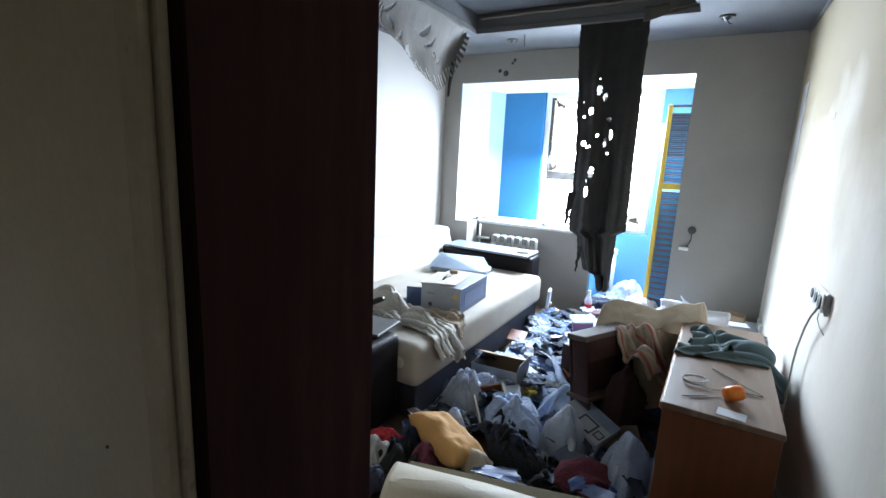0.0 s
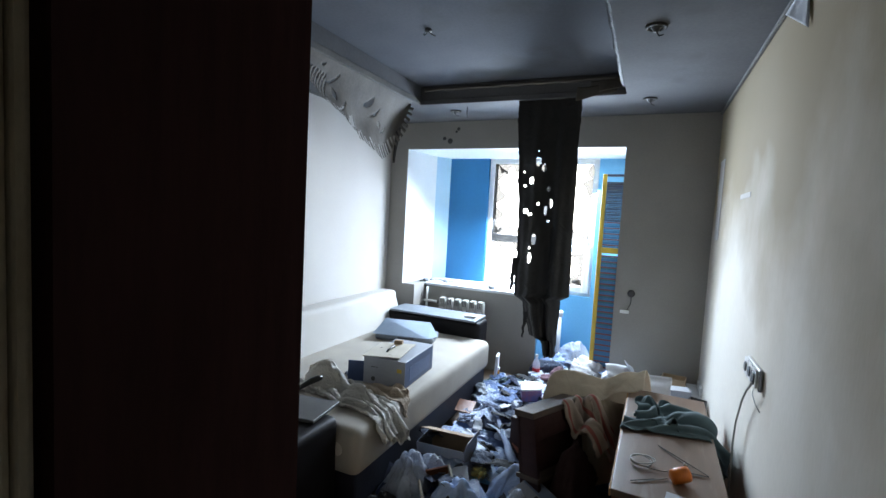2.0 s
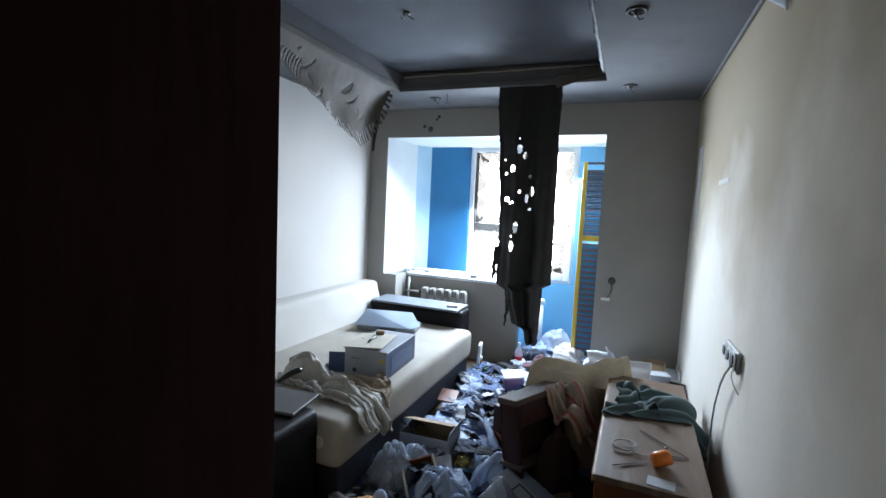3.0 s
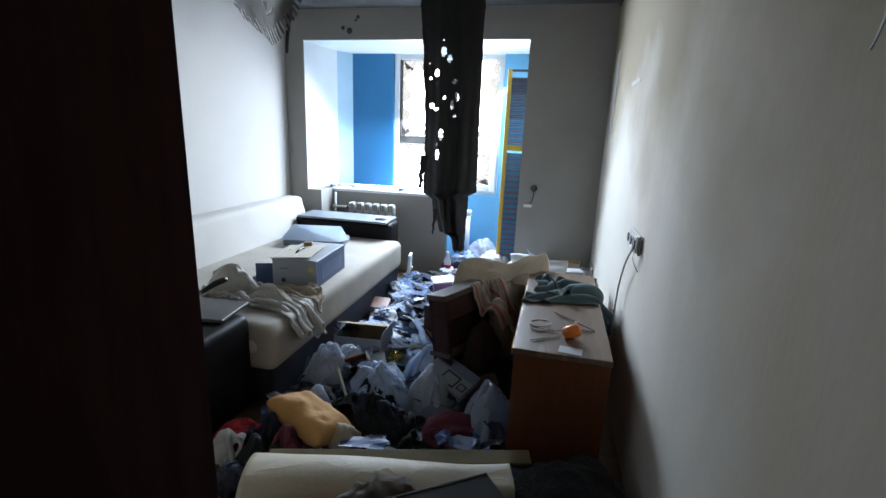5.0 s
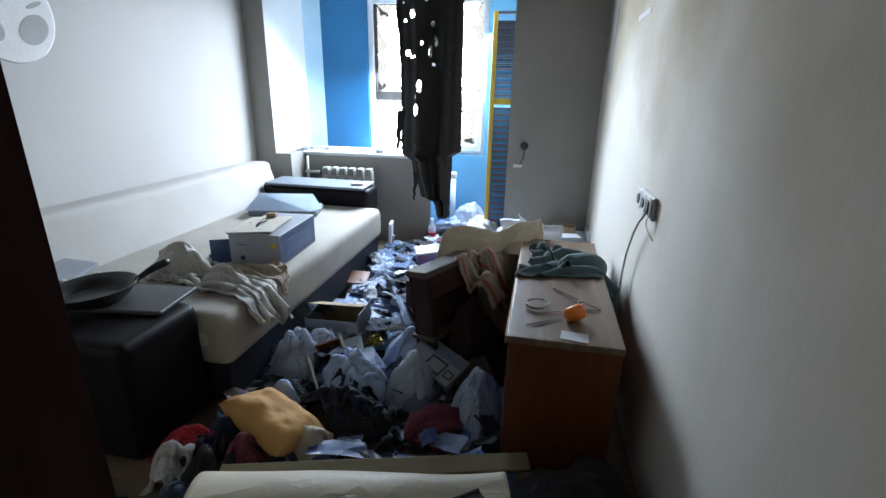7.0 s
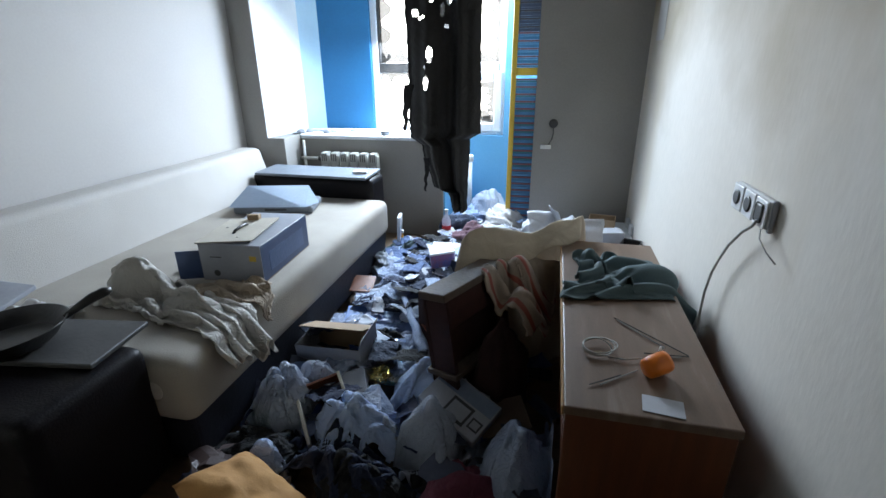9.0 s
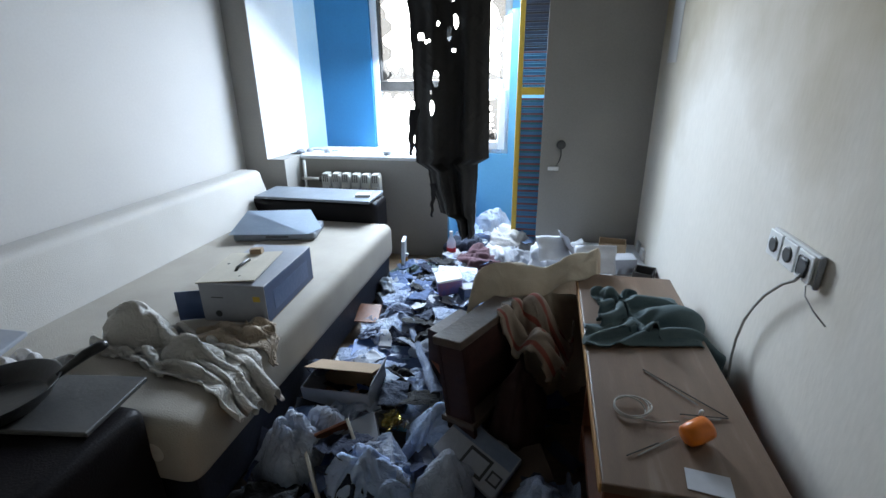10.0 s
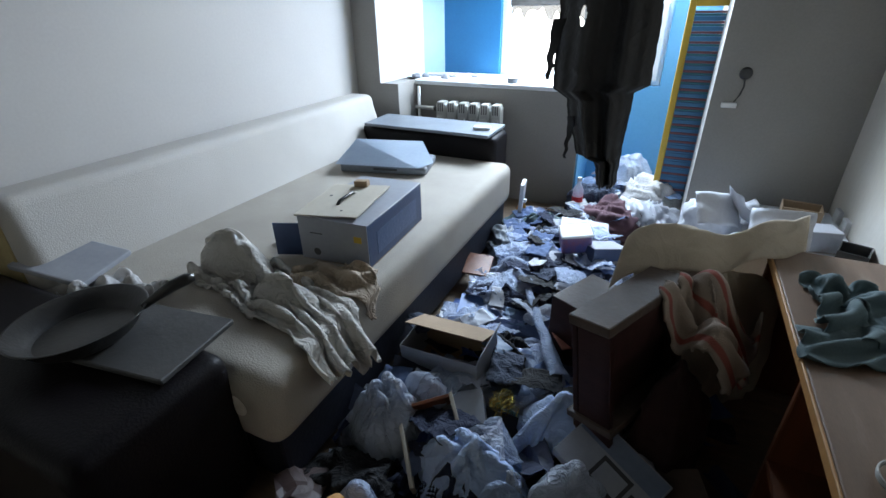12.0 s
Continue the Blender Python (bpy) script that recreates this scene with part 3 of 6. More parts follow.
for z in (0.25, 1.85):
    part("hinge", lathe([(0.008, 0), (0.008, 0.09)], 12), STEEL, door, "dull steel hinge").location = (-0.012, 0.05, z)


# ---- window ----
win = thing("window_1", pose(0, WY, 0), "white plastic window, scorched, with broken panes", "window")
win["kind"] = "structure"
fy0, fy1 = 0.03, 0.10
for name, lo, hi, m in (("window_frame", (W0, fy0, WB), (W0 + 0.055, fy1, WT), PVC), ("window_frame", (W1 - 0.055, fy0, WB), (W1, fy1, WT), PVC),
                        ("window_frame", (W0 + 0.055, fy0, WB), (W1 - 0.055, fy1, WB + 0.06), PVC), ("window_frame", (W0 + 0.055, fy0, WT - 0.05), (W1 - 0.055, fy1, WT), PVC),
                        ("mullion", (-0.62, fy0 + 0.01, WB + 0.06), (-0.54, fy1, WT - 0.05), BURNT),
                        ("transom", (W0 + 0.055, fy0 + 0.01, 1.25), (-0.62, fy1, 1.33), BURNT), ("transom", (-0.54, fy0 - 0.01, 1.25), (W1 - 0.055, fy1, 1.33), PVC)):
    part(name, block(lo, hi, 0.006), m, win)
part("melted_strip", block((W0 + 0.055, fy0 + 0.01, 1.33), (W0 + 0.075, fy1 - 0.01, WT - 0.05), 0.004), BURNT, win, "scorched sash edge")
# lower right sash
for lo, hi in (((-0.54, 0.01, WB + 0.03), (-0.47, 0.07, 1.26)), ((-0.165, 0.01, WB + 0.03), (-0.10, 0.07, 1.26)), ((-0.47, 0.01, WB + 0.03), (-0.165, 0.07, WB + 0.10)), ((-0.47, 0.01, 1.19), (-0.165, 0.07, 1.26))):
    part("sash", block(lo, hi, 0.008), PVC, win)


def shard(x0, z0, x1, z1, seed, side):
    """A jagged remnant of a pane along one edge."""
    rnd = random.Random(seed)
    bm = bmesh.new()
    n = 16
    a, b = [], []
    for i in range(n + 1):
        t = i / n
        d = rnd.uniform(0.008, 0.05) + (0.06 if rnd.random() < 0.3 else 0) + 0.09 * max(0, noise.noise((t * 5, seed, 0)))
        x, z = x0 + (x1 - x0) * t, z0 + (z1 - z0) * t
        a.append(bm.verts.new((x, 0.06, z)))
        b.append(bm.verts.new((x + (side * d if abs(x1 - x0) < 0.01 else 0), 0.06 + rnd.uniform(-0.006, 0.006), z + (side * d if abs(z1 - z0) < 0.01 else 0))))
    for i in range(n):
        bm.faces.new((a[i], a[i + 1], b[i + 1], b[i]))
    bmesh.ops.solidify(bm, geom=list(bm.faces), thickness=0.004)
    return bm


for k, (x0, z0, x1, z1, sd) in enumerate(((-0.13, 1.33, -0.13, 2.07, -1), (-0.54, 1.33, -0.13, 1.33, 1), (W0 + 0.075, 1.33, W0 + 0.075, 2.07, 1), (W0 + 0.055, 1.335, -0.62, 1.335, 1),
                                        (W0 + 0.055, 1.25, -0.62, 1.25, -1), (-0.165, 0.86, -0.165, 1.19, -1), (-0.47, 0.86, -0.165, 0.86, 1), (W0 + 0.055, 2.07, -0.62, 2.07, -1))):
    part("pane", shard(x0, z0, x1, z1, k + 3, sd), SHARD, win, "jagged sooty remnant of a broken pane")
# Plain emissive plane for the blown-out view; it also lights the room.
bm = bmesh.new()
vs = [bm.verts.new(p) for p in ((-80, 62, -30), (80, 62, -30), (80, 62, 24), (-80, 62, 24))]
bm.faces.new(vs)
glow = bpy.data.materials.new("glowing_backdrop")
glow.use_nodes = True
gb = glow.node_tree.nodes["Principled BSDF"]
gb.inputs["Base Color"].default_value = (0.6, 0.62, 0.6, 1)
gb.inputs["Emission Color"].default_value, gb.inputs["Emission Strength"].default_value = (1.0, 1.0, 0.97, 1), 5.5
setting("backdrop", bm, glow, "glowing plane standing for the bright distance outside the window")
setting("ground", block((-120, 5.7, -9.2), (120, 140, -9.0)), mat("far_ground", (0.2, 0.2, 0.17), (0.12, 0.13, 0.1), 0.9, 0.3, 0), "ground far below outside")

# ---- sofa along the left wall ----
sofa = thing("sofa", pose(0, 0, 0), "long cream sofa with dark leatherette armrests, dusty, along the wall", "sofa")
part("base", block((-1.90, 2.50, 0.03), (-0.79, 4.42, 0.25), 0.015, seg=2), BASEB, sofa, "dark navy sofa base")
bm = block((-1.82, 2.46, 0.215), (-0.755, 4.43, 0.45), 0.065, seg=7)
for v in bm.verts:
    if v.co.z > 0.4:
        v.co.z += 0.006 * noise.noise((v.co.x * 3, v.co.y * 3, 1))
part("seat", bm, SEAT, sofa, "cream padded seat", True)
bm = block((-1.985, 2.50, 0.20), (-1.79, 4.62, 0.745), 0.06, seg=5)
bmesh.ops.bisect_plane(bm, geom=bm.verts[:] + bm.edges[:] + bm.faces[:], plane_co=(0, 3.5, 0), plane_no=(0, 1, 0))
for v in bm.verts:
    if v.co.x > -1.85:
        v.co.x += 0.14 * max(0, 0.62 - v.co.z) / 0.4
part("backrest", bm, BACKR, sofa, "pale rounded backrest", True)
part("pale_patch", lathe([(0.034, 0), (0.030, 0.002), (0.012, 0.0045)], 28), mat("pale_cream_spot", (0.62, 0.58, 0.52), (0.54, 0.50, 0.44), 0.9, 20, 0.3), sofa, "pale round patch on the seat's corner", True).matrix_basis = pose(-0.875, 2.4605, 0.345, 90, 0, 0)
part("far_armrest", block((-1.79, 4.40, 0.03), (-0.86, 4.66, 0.585), 0.05, seg=5), DARKL, sofa, "dark leatherette armrest", True)
part("near_armrest", block((-1.93, 2.10, 0.03), (-0.875, 2.48, 0.505), 0.05, seg=5), DARKL, sofa, "dark leatherette armrest", True)
part("seam", tube([(-0.882, 2.13, 0.46), (-0.882, 2.46, 0.46)], 0.004), BASEB, sofa)
for y in (2.66, 4.25):
    part("foot", block((-0.9, y - 0.03, 0), (-0.84, y + 0.03, 0.035), 0.004), BASEB, sofa)
ws = part("white_strip", block((-0.012, -0.05, 0), (0.012, 0.05, 0.30), 0.003), PVC)
ws.matrix_world = pose(-0.715, 4.50, 0.02, 4, 3, 8)
tagged(ws, "short white plastic strip standing by the sofa's end", "strip")
board = part("loose_board", block((-0.42, -0.14, -0.009), (0.42, 0.14, 0.009), 0.003), GREYB)
board.matrix_world = pose(-1.30, 4.50, 0.602, 1.5, 0, -1.5)
tagged(board, "dusty grey board lying on the sofa's far armrest", "board")
b2 = part("loose_board", block((-0.15, -0.12, -0.008), (0.15, 0.12, 0.008), 0.003), mat("dark_grey_board", (0.075, 0.073, 0.072), (0.05, 0.049, 0.048), 0.5, 6, 0.1))
b2.matrix_world = pose(-1.08, 2.43, 0.517, 0, 0, 8)
tagged(b2, "small dark grey panel lying on the armrest under a pan", "board")

# ---- desk along the right wall ----
desk = thing("desk", pose(0.557, 2.97, 0, 0, 0, -1.0), "low reddish-brown wooden desk with a dusty top", "desk")
part("tabletop", block((-0.19, -0.575, 0.525), (0.19, 0.575, 0.55), 0.004, seg=2), WOODT, desk, "dusty worn wooden top")
part("edge_band", block((-0.196, -0.575, 0.522), (-0.19, 0.575, 0.549), 0.002), WOODE, desk, "orange wooden edge strip")
part("end_panel", block((-0.185, -0.57, 0.0), (0.185, -0.55, 0.525), 0.003), WOODR, desk, "reddish veneer end panel")
part("end_panel", block((-0.185, 0.55, 0.0), (0.185, 0.57, 0.525), 0.003), WOODR, desk)
part("back_panel", block((0.16, -0.55, 0.1), (0.175, 0.55, 0.525), 0.003), WOODR, desk)
part("shelf", block((-0.17, -0.55, 0.2), (0.16, 0.0, 0.218), 0.003), WOODR, desk)
part("divider", block((-0.17, -0.01, 0.0), (0.16, 0.01, 0.525), 0.003), WOODR, desk)


# ---- hanging film, ceiling fittings ----
LEFT_Z, LEFT_X = (0.48, 0.56, 0.60, 0.62, 0.76, 0.87, 0.91, 1.04, 1.45, 2.4), (-0.25, -0.262, -0.28, -0.365, -0.41, -0.43, -0.50, -0.505, -0.503, -0.555)
RIGHT_Z, RIGHT_X = (0.48, 0.50, 0.74, 0.91, 0.945, 1.4, 2.4), (-0.17, -0.162, -0.157, -0.150, -0.088, -0.095, -0.095)


def left_edge(v):
    """The torn left outline of the hanging film, v from the ceiling (0) down (1)."""
    z = 2.40 - 1.92 * v
    return float(np.interp(z, LEFT_Z, LEFT_X)) + 0.012 * noise.noise((v * 14, 0, 3)) + 0.006 * noise.noise((v * 60, 0, 5))


def right_edge(v):
    z = 2.40 - 1.92 * v
    return float(np.interp(z, RIGHT_Z, RIGHT_X)) + 0.008 * noise.noise((v * 8, 2, 3)) + 0.004 * noise.noise((v * 45, 2, 5))


HOLES = ((-0.367, 1.923, 0.019, 0.038), (-0.328, 1.878, 0.018, 0.028), (-0.411, 1.783, 0.021, 0.028), (-0.465, 1.744, 0.011, 0.011), (-0.288, 1.725, 0.014, 0.022),
         (-0.355, 1.615, 0.009, 0.011), (-0.267, 1.622, 0.015, 0.04), (-0.446, 1.556, 0.02, 0.022), (-0.42, 1.531, 0.01, 0.011), (-0.40, 1.535, 0.008, 0.009), (-0.302, 1.57, 0.014, 0.036),
         (-0.278, 1.488, 0.012, 0.014), (-0.366, 1.353, 0.016, 0.045), (-0.387, 1.21, 0.016, 0.042), (-0.476, 1.847, 0.008, 0.01), (-0.39, 1.29, 0.006, 0.012), (-0.37, 2.0, 0.005, 0.01))


def film_at(u, v):
    x0, x1 = left_edge(v), right_edge(v)
    x = x0 + (x1 - x0) * u
    z = 2.40 - 1.92 * v
    amp = 0.006 + 0.024 * min(1, v * 1.6)
    y = 4.11 + amp * math.sin(u * 13 + 1.0 * math.sin(v * 2.3)) + 0.3 * amp * math.sin(u * 31 + v * 2) + 0.02 * noise.noise((u * 3, v * 6, 2))
    return (x, y, z)


def film_keep(u, v):
    x, y, z = film_at(u, v)
    for hx, hz, rx, rz in HOLES:
        d = ((x - hx) / rx) ** 2 + ((z - hz) / rz) ** 2
        if d < 0.8 + 0.5 * noise.noise((x * 60, z * 60, 1)):
            return False
    return True


film = part("hanging_film", sheet_mesh(110, 330, film_at, film_keep, 0.0012), BLACK, smooth=True)
tagged(film, "torn black stretch-ceiling film hanging from the ceiling, riddled with holes", "torn film")


def strip(x0, z0, x1, z1, w, seed):
    def f(u, v):
        t = noise.noise((v * 4, seed, 0)) * 0.03 * v
        return (x0 + (x1 - x0) * v + (u - 0.5) * w * (1 - 0.7 * v) + t, 4.115 + 0.012 * math.sin(v * 7 + seed), z0 + (z1 - z0) * v)
    return sheet_mesh(5, 40, f, None, 0.0012)


part("shred", strip(-0.495, 1.20, -0.525, 0.95, 0.06, 2), BLACK, film, smooth=True)
part("shred", strip(-0.398, 0.80, -0.405, 0.60, 0.035, 5), BLACK, film, smooth=True)


# torn grey film at the recess's left edge
def torn_low(y):
    """How far the film hangs down: slowly deeper, then torn away."""
    t = min(max((y - 2.40) / 1.6, 0), 1)
    if t < 0.70:
        return 0.08 + 0.44 * (t / 0.70) ** 1.15
    return 0.03 + 0.49 * (1 - ((t - 0.70) / 0.30) ** 1.6)


def torn_at(u, v):
    y = 2.40 + 1.60 * u
    d = torn_low(y) * (1 + 0.05 * noise.noise((u * 30, 0, 7)))
    z = 2.385 - d * v
    x = -1.345 - 0.10 * math.sin(v * 2.4) + 0.05 * v * v + 0.012 * math.sin(u * 26 + v * 3) * v
    return (x, y, z)


SLITS = ((3.05, 2.20, 0.012, 0.05), (3.12, 2.13, 0.06, 0.012), (3.20, 2.06, 0.05, 0.045), (3.27, 1.98, 0.055, 0.012), (3.42, 2.23, 0.045, 0.03), (3.5, 2.17, 0.055, 0.012), (3.56, 2.11, 0.012, 0.03), (3.62, 2.08, 0.035, 0.010), (3.02, 2.27, 0.05, 0.009), (2.9, 2.33, 0.012, 0.01))


def torn_keep(u, v):
    x, y, z = torn_at(u, v)
    for sy, sz, ry, rz in SLITS:
        a, b = (y - sy) * 0.82 + (z - sz) * 0.57, -(y - sy) * 0.57 + (z - sz) * 0.82
        if (a / (ry * 1.25)) ** 2 + ((b - 4 * a * a) / (rz * 0.75)) ** 2 < 1 + 0.5 * noise.noise((y * 50, z * 50, 2)):
            return False
    tooth = (u * 46) % 1.0
    depth = 0.16 + 0.10 * noise.noise((math.floor(u * 46) * 1.7, 3, 0))
    if v > 1 - depth and tooth > 0.5:
        return False
    if u < 0.36 and v > 0.35 and (u * 60 + v * 3) % 1.0 > 0.62:
        return False
    return True


torn = part("torn_film", sheet_mesh(184, 60, torn_at, torn_keep, 0.0015), TORN, smooth=True)
tagged(torn, "grey-beige torn ceiling film hanging in a fringe from the recess", "torn film")
blk = part("torn_film", sheet_mesh(6, 40, lambda u, v: (-1.60 + 0.07 * u * (1 - 0.6 * v) + 0.01 * math.sin(v * 5), 4.10 + 0.01 * math.sin(u * 5), 2.37 - 0.46 * v), None, 0.0015), BLACK, smooth=True)
tagged(blk, "narrow black shred of film hanging from the ceiling", "torn film")
roll_r = part("film_edge", tube([(C1 - 0.012, 1.5 + 0.1 * k, CZ + 0.045 + 0.02 * noise.noise((k, 1, 1))) for k in range(26)], [0.022 + 0.010 * noise.noise((k * 0.7, 4, 2)) for k in range(26)], 8), BLACK, smooth=True)
tagged(roll_r, "rolled black film remaining along the recess edge", "torn film")
roll_b = part("film_edge", tube([(-1.3 + 0.05 * k, CF - 0.012, CZ + 0.10 + 0.008 * noise.noise((k * 0.5, 1, 1))) for k in range(30)], [0.012 + 0.006 * noise.noise((k * 0.7, 4, 2)) for k in range(30)], 8), TORN, smooth=True)
tagged(roll_b, "grey film remnant along the recess's end", "torn film")
for k, (x0, x1, z) in enumerate(((-0.12, 0.14, 2.36), (-0.03, 0.2, 2.395))):
    cl = part("film_edge", sheet_mesh(14, 8, lambda u, v, x0=x0, x1=x1, z=z, k=k: (x0 + (x1 - x0) * u, CF - 0.02 - 0.03 * v + 0.012 * math.sin(u * 9 + k), z + 0.06 - 0.10 * v * (1 - 0.5 * u)), None, 0.002), TORN, smooth=True)
    tagged(cl, "crumpled grey film shred at the recess corner", "torn film")


def spot(x, y, seed):
    s = thing("ceiling_spot", pose(x, y, CZ), "burnt recessed ceiling spotlight without its bulb", "light", "ceiling spotlights")
    part("ring", lathe([(0.046, -0.001), (0.046, -0.008), (0.036, -0.012), (0.034, 0.0), (0.034, -0.002)], 24), SPOTM, s, smooth=True)
    part("socket", lathe([(0.031, -0.004), (0.02, -0.008), (0.012, -0.025)], 16), SOCKD, s, smooth=True)
    part("wire", tube([(0, 0, -0.02), (0.012, 0.01, -0.04), (0.03, 0.012, -0.035 - 0.01 * seed)], 0.003, 6), SOCKD, s)


for x, y, k in ((0.37, 2.97, 0), (0.345, 4.22, 1), (-0.55, 4.28, 2), (-1.15, 4.32, 0), (-1.66, 3.2, 1)):
    spot(x, y, k)
rose = thing("ceiling_wire", pose(-0.78, 3.02, UZ), "bare lamp wires poking out of the ceiling", "wire")
part("cap", lathe([(0.018, 0.002), (0.022, -0.008), (0.01, -0.014)], 16), SOCKD, rose)
for k in range(2):
    part("wire", tube([(0, 0, -0.01), (0.02 - 0.05 * k, 0.01, -0.025), (0.035 - 0.075 * k, 0.02, -0.03 + 0.02 * k)], 0.003, 6), SOCKD, rose)
hang = part("ceiling_wire", tube([(-1.0, 4.2, CZ), (-1.0, 4.2, CZ - 0.05), (-0.995, 4.2, CZ - 0.09)], 0.003, 6), SOCKD)
tagged(hang, "short black wire hanging from the ceiling", "wire")
for k, (x, z, r) in enumerate(((-1.42, 2.215, 0.018), (-1.36, 2.19, 0.026), (-1.28, 2.30, 0.016), (-1.30, 2.275, 0.012))):
    h = part("wall_hole", lathe([(r, 0), (r * 0.8, 0.004), (0.002, 0.005)], 14), SOCKD, smooth=True)
    h.matrix_world = pose(x, BY - 0.004, z, 90, 0, 0)
    tagged(h, "dark broken hole in the plaster above the opening", "hole")

# ---- yellow rack with striped slats in the balcony opening ----
rack = thing("shelf_rack", pose(0.02, 5.02, 0, 0, 0, 0), "tall yellow rack with blue and red striped slats in the balcony", "rack")
for x, m in ((0.0, YELL), (0.20, STR_G)):
    part("post", block((x - 0.018, -0.02, 0), (x + 0.018, 0.02, 1.93), 0.004), m, rack)
for z, m in ((0.06, YELL), (1.235, YELL), (1.91, STR_G)):
    part("rail", block((0.018, -0.02, z), (0.182, 0.02, z + (0.05 if z < 1.3 else 0.02)), 0.004), m, rack)
for k in range(36):
    z0 = 0.115 + k * 0.05
    if z0 > 1.86 or 1.19 < z0 < 1.26:
        continue
    trio = (STR_B, STR_T, STR_R) if 0.55 < z0 < 1.235 else (STR_B, STR_B, STR_R) if z0 < 1.5 else (STR_G, STR_S, STR_G)
    for m, lo, hi in zip(trio, (0.0, 0.0235, 0.0365), (0.022, 0.035, 0.0485)):
        part("slat", block((0.018, -0.006, z0 + lo), (0.182, 0.012, z0 + hi), 0.0015), m, rack)

# ---- radiator under the sill ----
rad = thing("radiator", pose(-1.49, 4.90, 0.16), "old white sectional radiator under the window sill", "radiator")
for k in range(6):
    x = 0.03 + k * 0.08
    bm = block((x, -0.03, 0.0), (x + 0.072, 0.04, 0.50), 0.012, seg=2)
    block((x + 0.012, -0.042, 0.08), (x + 0.06, -0.028, 0.42), 0.006, bm)
    block((x + 0.008, -0.036, 0.44), (x + 0.064, 0.045, 0.515), 0.012, bm, 2)
    part("section", bm, RADI, rad, smooth=False)
    for dx in (0.018, 0.034, 0.05):
        part("vent_slot", block((x + dx, -0.0385, 0.45), (x + dx + 0.006, -0.030, 0.505), 0.001), BURNT, rad)
part("pipe", tube([(0.03, 0.01, 0.46), (-0.15, 0.01, 0.46)], 0.013, 12), RADI, rad, smooth=True)
part("valve", lathe([(0.018, 0), (0.022, 0.01), (0.022, 0.035), (0.016, 0.045)], 14), BURNT, rad).matrix_basis = pose(0.0, 0.01, 0.46, 0, 90, 0)
part("pipe", tube([(-0.12, 0.01, -0.16), (-0.12, 0.01, 0.60)], 0.011, 12), RADI, rad, smooth=True)


# ---- sockets and cables ----
sock = thing("wall_socket", pose(RX, 2.85, 0.935, 0, 0, 0), "white triple wall socket with one broken outlet", "socket")
part("frame", block((-0.018, -0.118, -0.038), (0, 0.118, 0.038), 0.008, seg=3), SOCKW, sock, smooth=False)
for k in range(3):
    y = 0.078 - 0.078 * k
    plate = part("plate", block((-0.026, y - 0.035, -0.036), (-0.020, y + 0.035, 0.036), 0.004, seg=2), SOCKW, sock)
    o = part("outlet", lathe([(0.021, 0.002), (0.021, -0.002), (0.018, -0.004)], 24), SOCKD, plate, "dark round outlet")
    o.matrix_basis = pose(-0.0265, y, 0, 0, 90, 0)
part("hole", block((-0.030, -0.098, -0.026), (-0.024, -0.055, 0.024), 0.006), SOCKD, sock, "black hole where the cover is broken out")
part("side_cover", block((-0.016, -0.122, -0.044), (-0.004, -0.112, 0.040), 0.004, seg=3), GRAYCARD, sock, "loose grey socket cover")
cab = part("power_cable", tube([(RX - 0.03, 2.765, 0.915), (RX - 0.034, 2.775, 0.895), (RX - 0.035, 2.82, 0.865), (RX - 0.034, 2.89, 0.80), (RX - 0.033, 2.935, 0.74), (RX - 0.033, 2.968, 0.68), (RX - 0.033, 2.99, 0.60), (RX - 0.033, 2.992, 0.54), (RX - 0.034, 2.98, 0.46), (RX - 0.04, 2.97, 0.02)], 0.0042, 8), CABLE, smooth=True)
tagged(cab, "grey power cable hanging from the socket behind the desk", "cable")
jb = thing("cable_outlet", pose(0.316, BY, 0.94), "burnt black wall outlet with a dangling wire and white box", "outlet")
part("hole", lathe([(0.03, 0), (0.028, -0.012), (0.015, -0.016)], 20), SOCKD, jb, smooth=True).matrix_basis = pose(0, 0.002, 0, -90, 0, 0)
part("wire", tube([(0, -0.012, -0.02), (0.004, -0.016, -0.06), (-0.004, -0.014, -0.10), (-0.022, -0.012, -0.135)], 0.004, 6), SOCKD, jb)
part("box", block((-0.075, -0.02, -0.165), (-0.005, 0, -0.14), 0.003), SOCKW, jb, "small white cover box")
for k, (y, z) in enumerate(((4.55, 0.33), (4.42, 0.33))):
    s2 = part("low_socket", block((RX - 0.02, y - 0.035, z - 0.035), (RX, y + 0.035, z + 0.035), 0.006, seg=2), SOCKW)
    tagged(s2, "small white socket low on the wall", "socket")
w2 = part("loose_wire", tube([(RX - 0.03, 2.735, 0.90), (RX - 0.034, 2.72, 0.88), (RX - 0.03, 2.68, 0.86), (RX - 0.022, 2.64, 0.845)], 0.002, 6), CABLE, smooth=True)
tagged(w2, "thin loose wire end hanging from the broken socket", "wire")
# peeled paper and marks on the walls
pl = part("peeling_strip", sheet_mesh(4, 24, lambda u, v: (RX - 0.004 - 0.02 * v * v, 1.437 + 0.012 * u * (1 - 0.7 * v) + 0.004 * math.sin(v * 5), 1.62 - 0.13 * v), None, 0.0015), PAPERW, smooth=True)
tagged(pl, "thin strip of torn paper hanging on the wall", "paper strip")
pl = part("peeling_paper", sheet_mesh(6, 12, lambda u, v: (RX - 0.008 - 0.03 * v * u, 2.63 + 0.17 * u - 0.03 * v * (1 - u), 2.36 - 0.13 * v * (1 - 0.5 * u) - 0.06 * (1 - u)), None, 0.001), PAPERW, smooth=True)
tagged(pl, "torn flap of white paper under the ceiling", "paper flap")
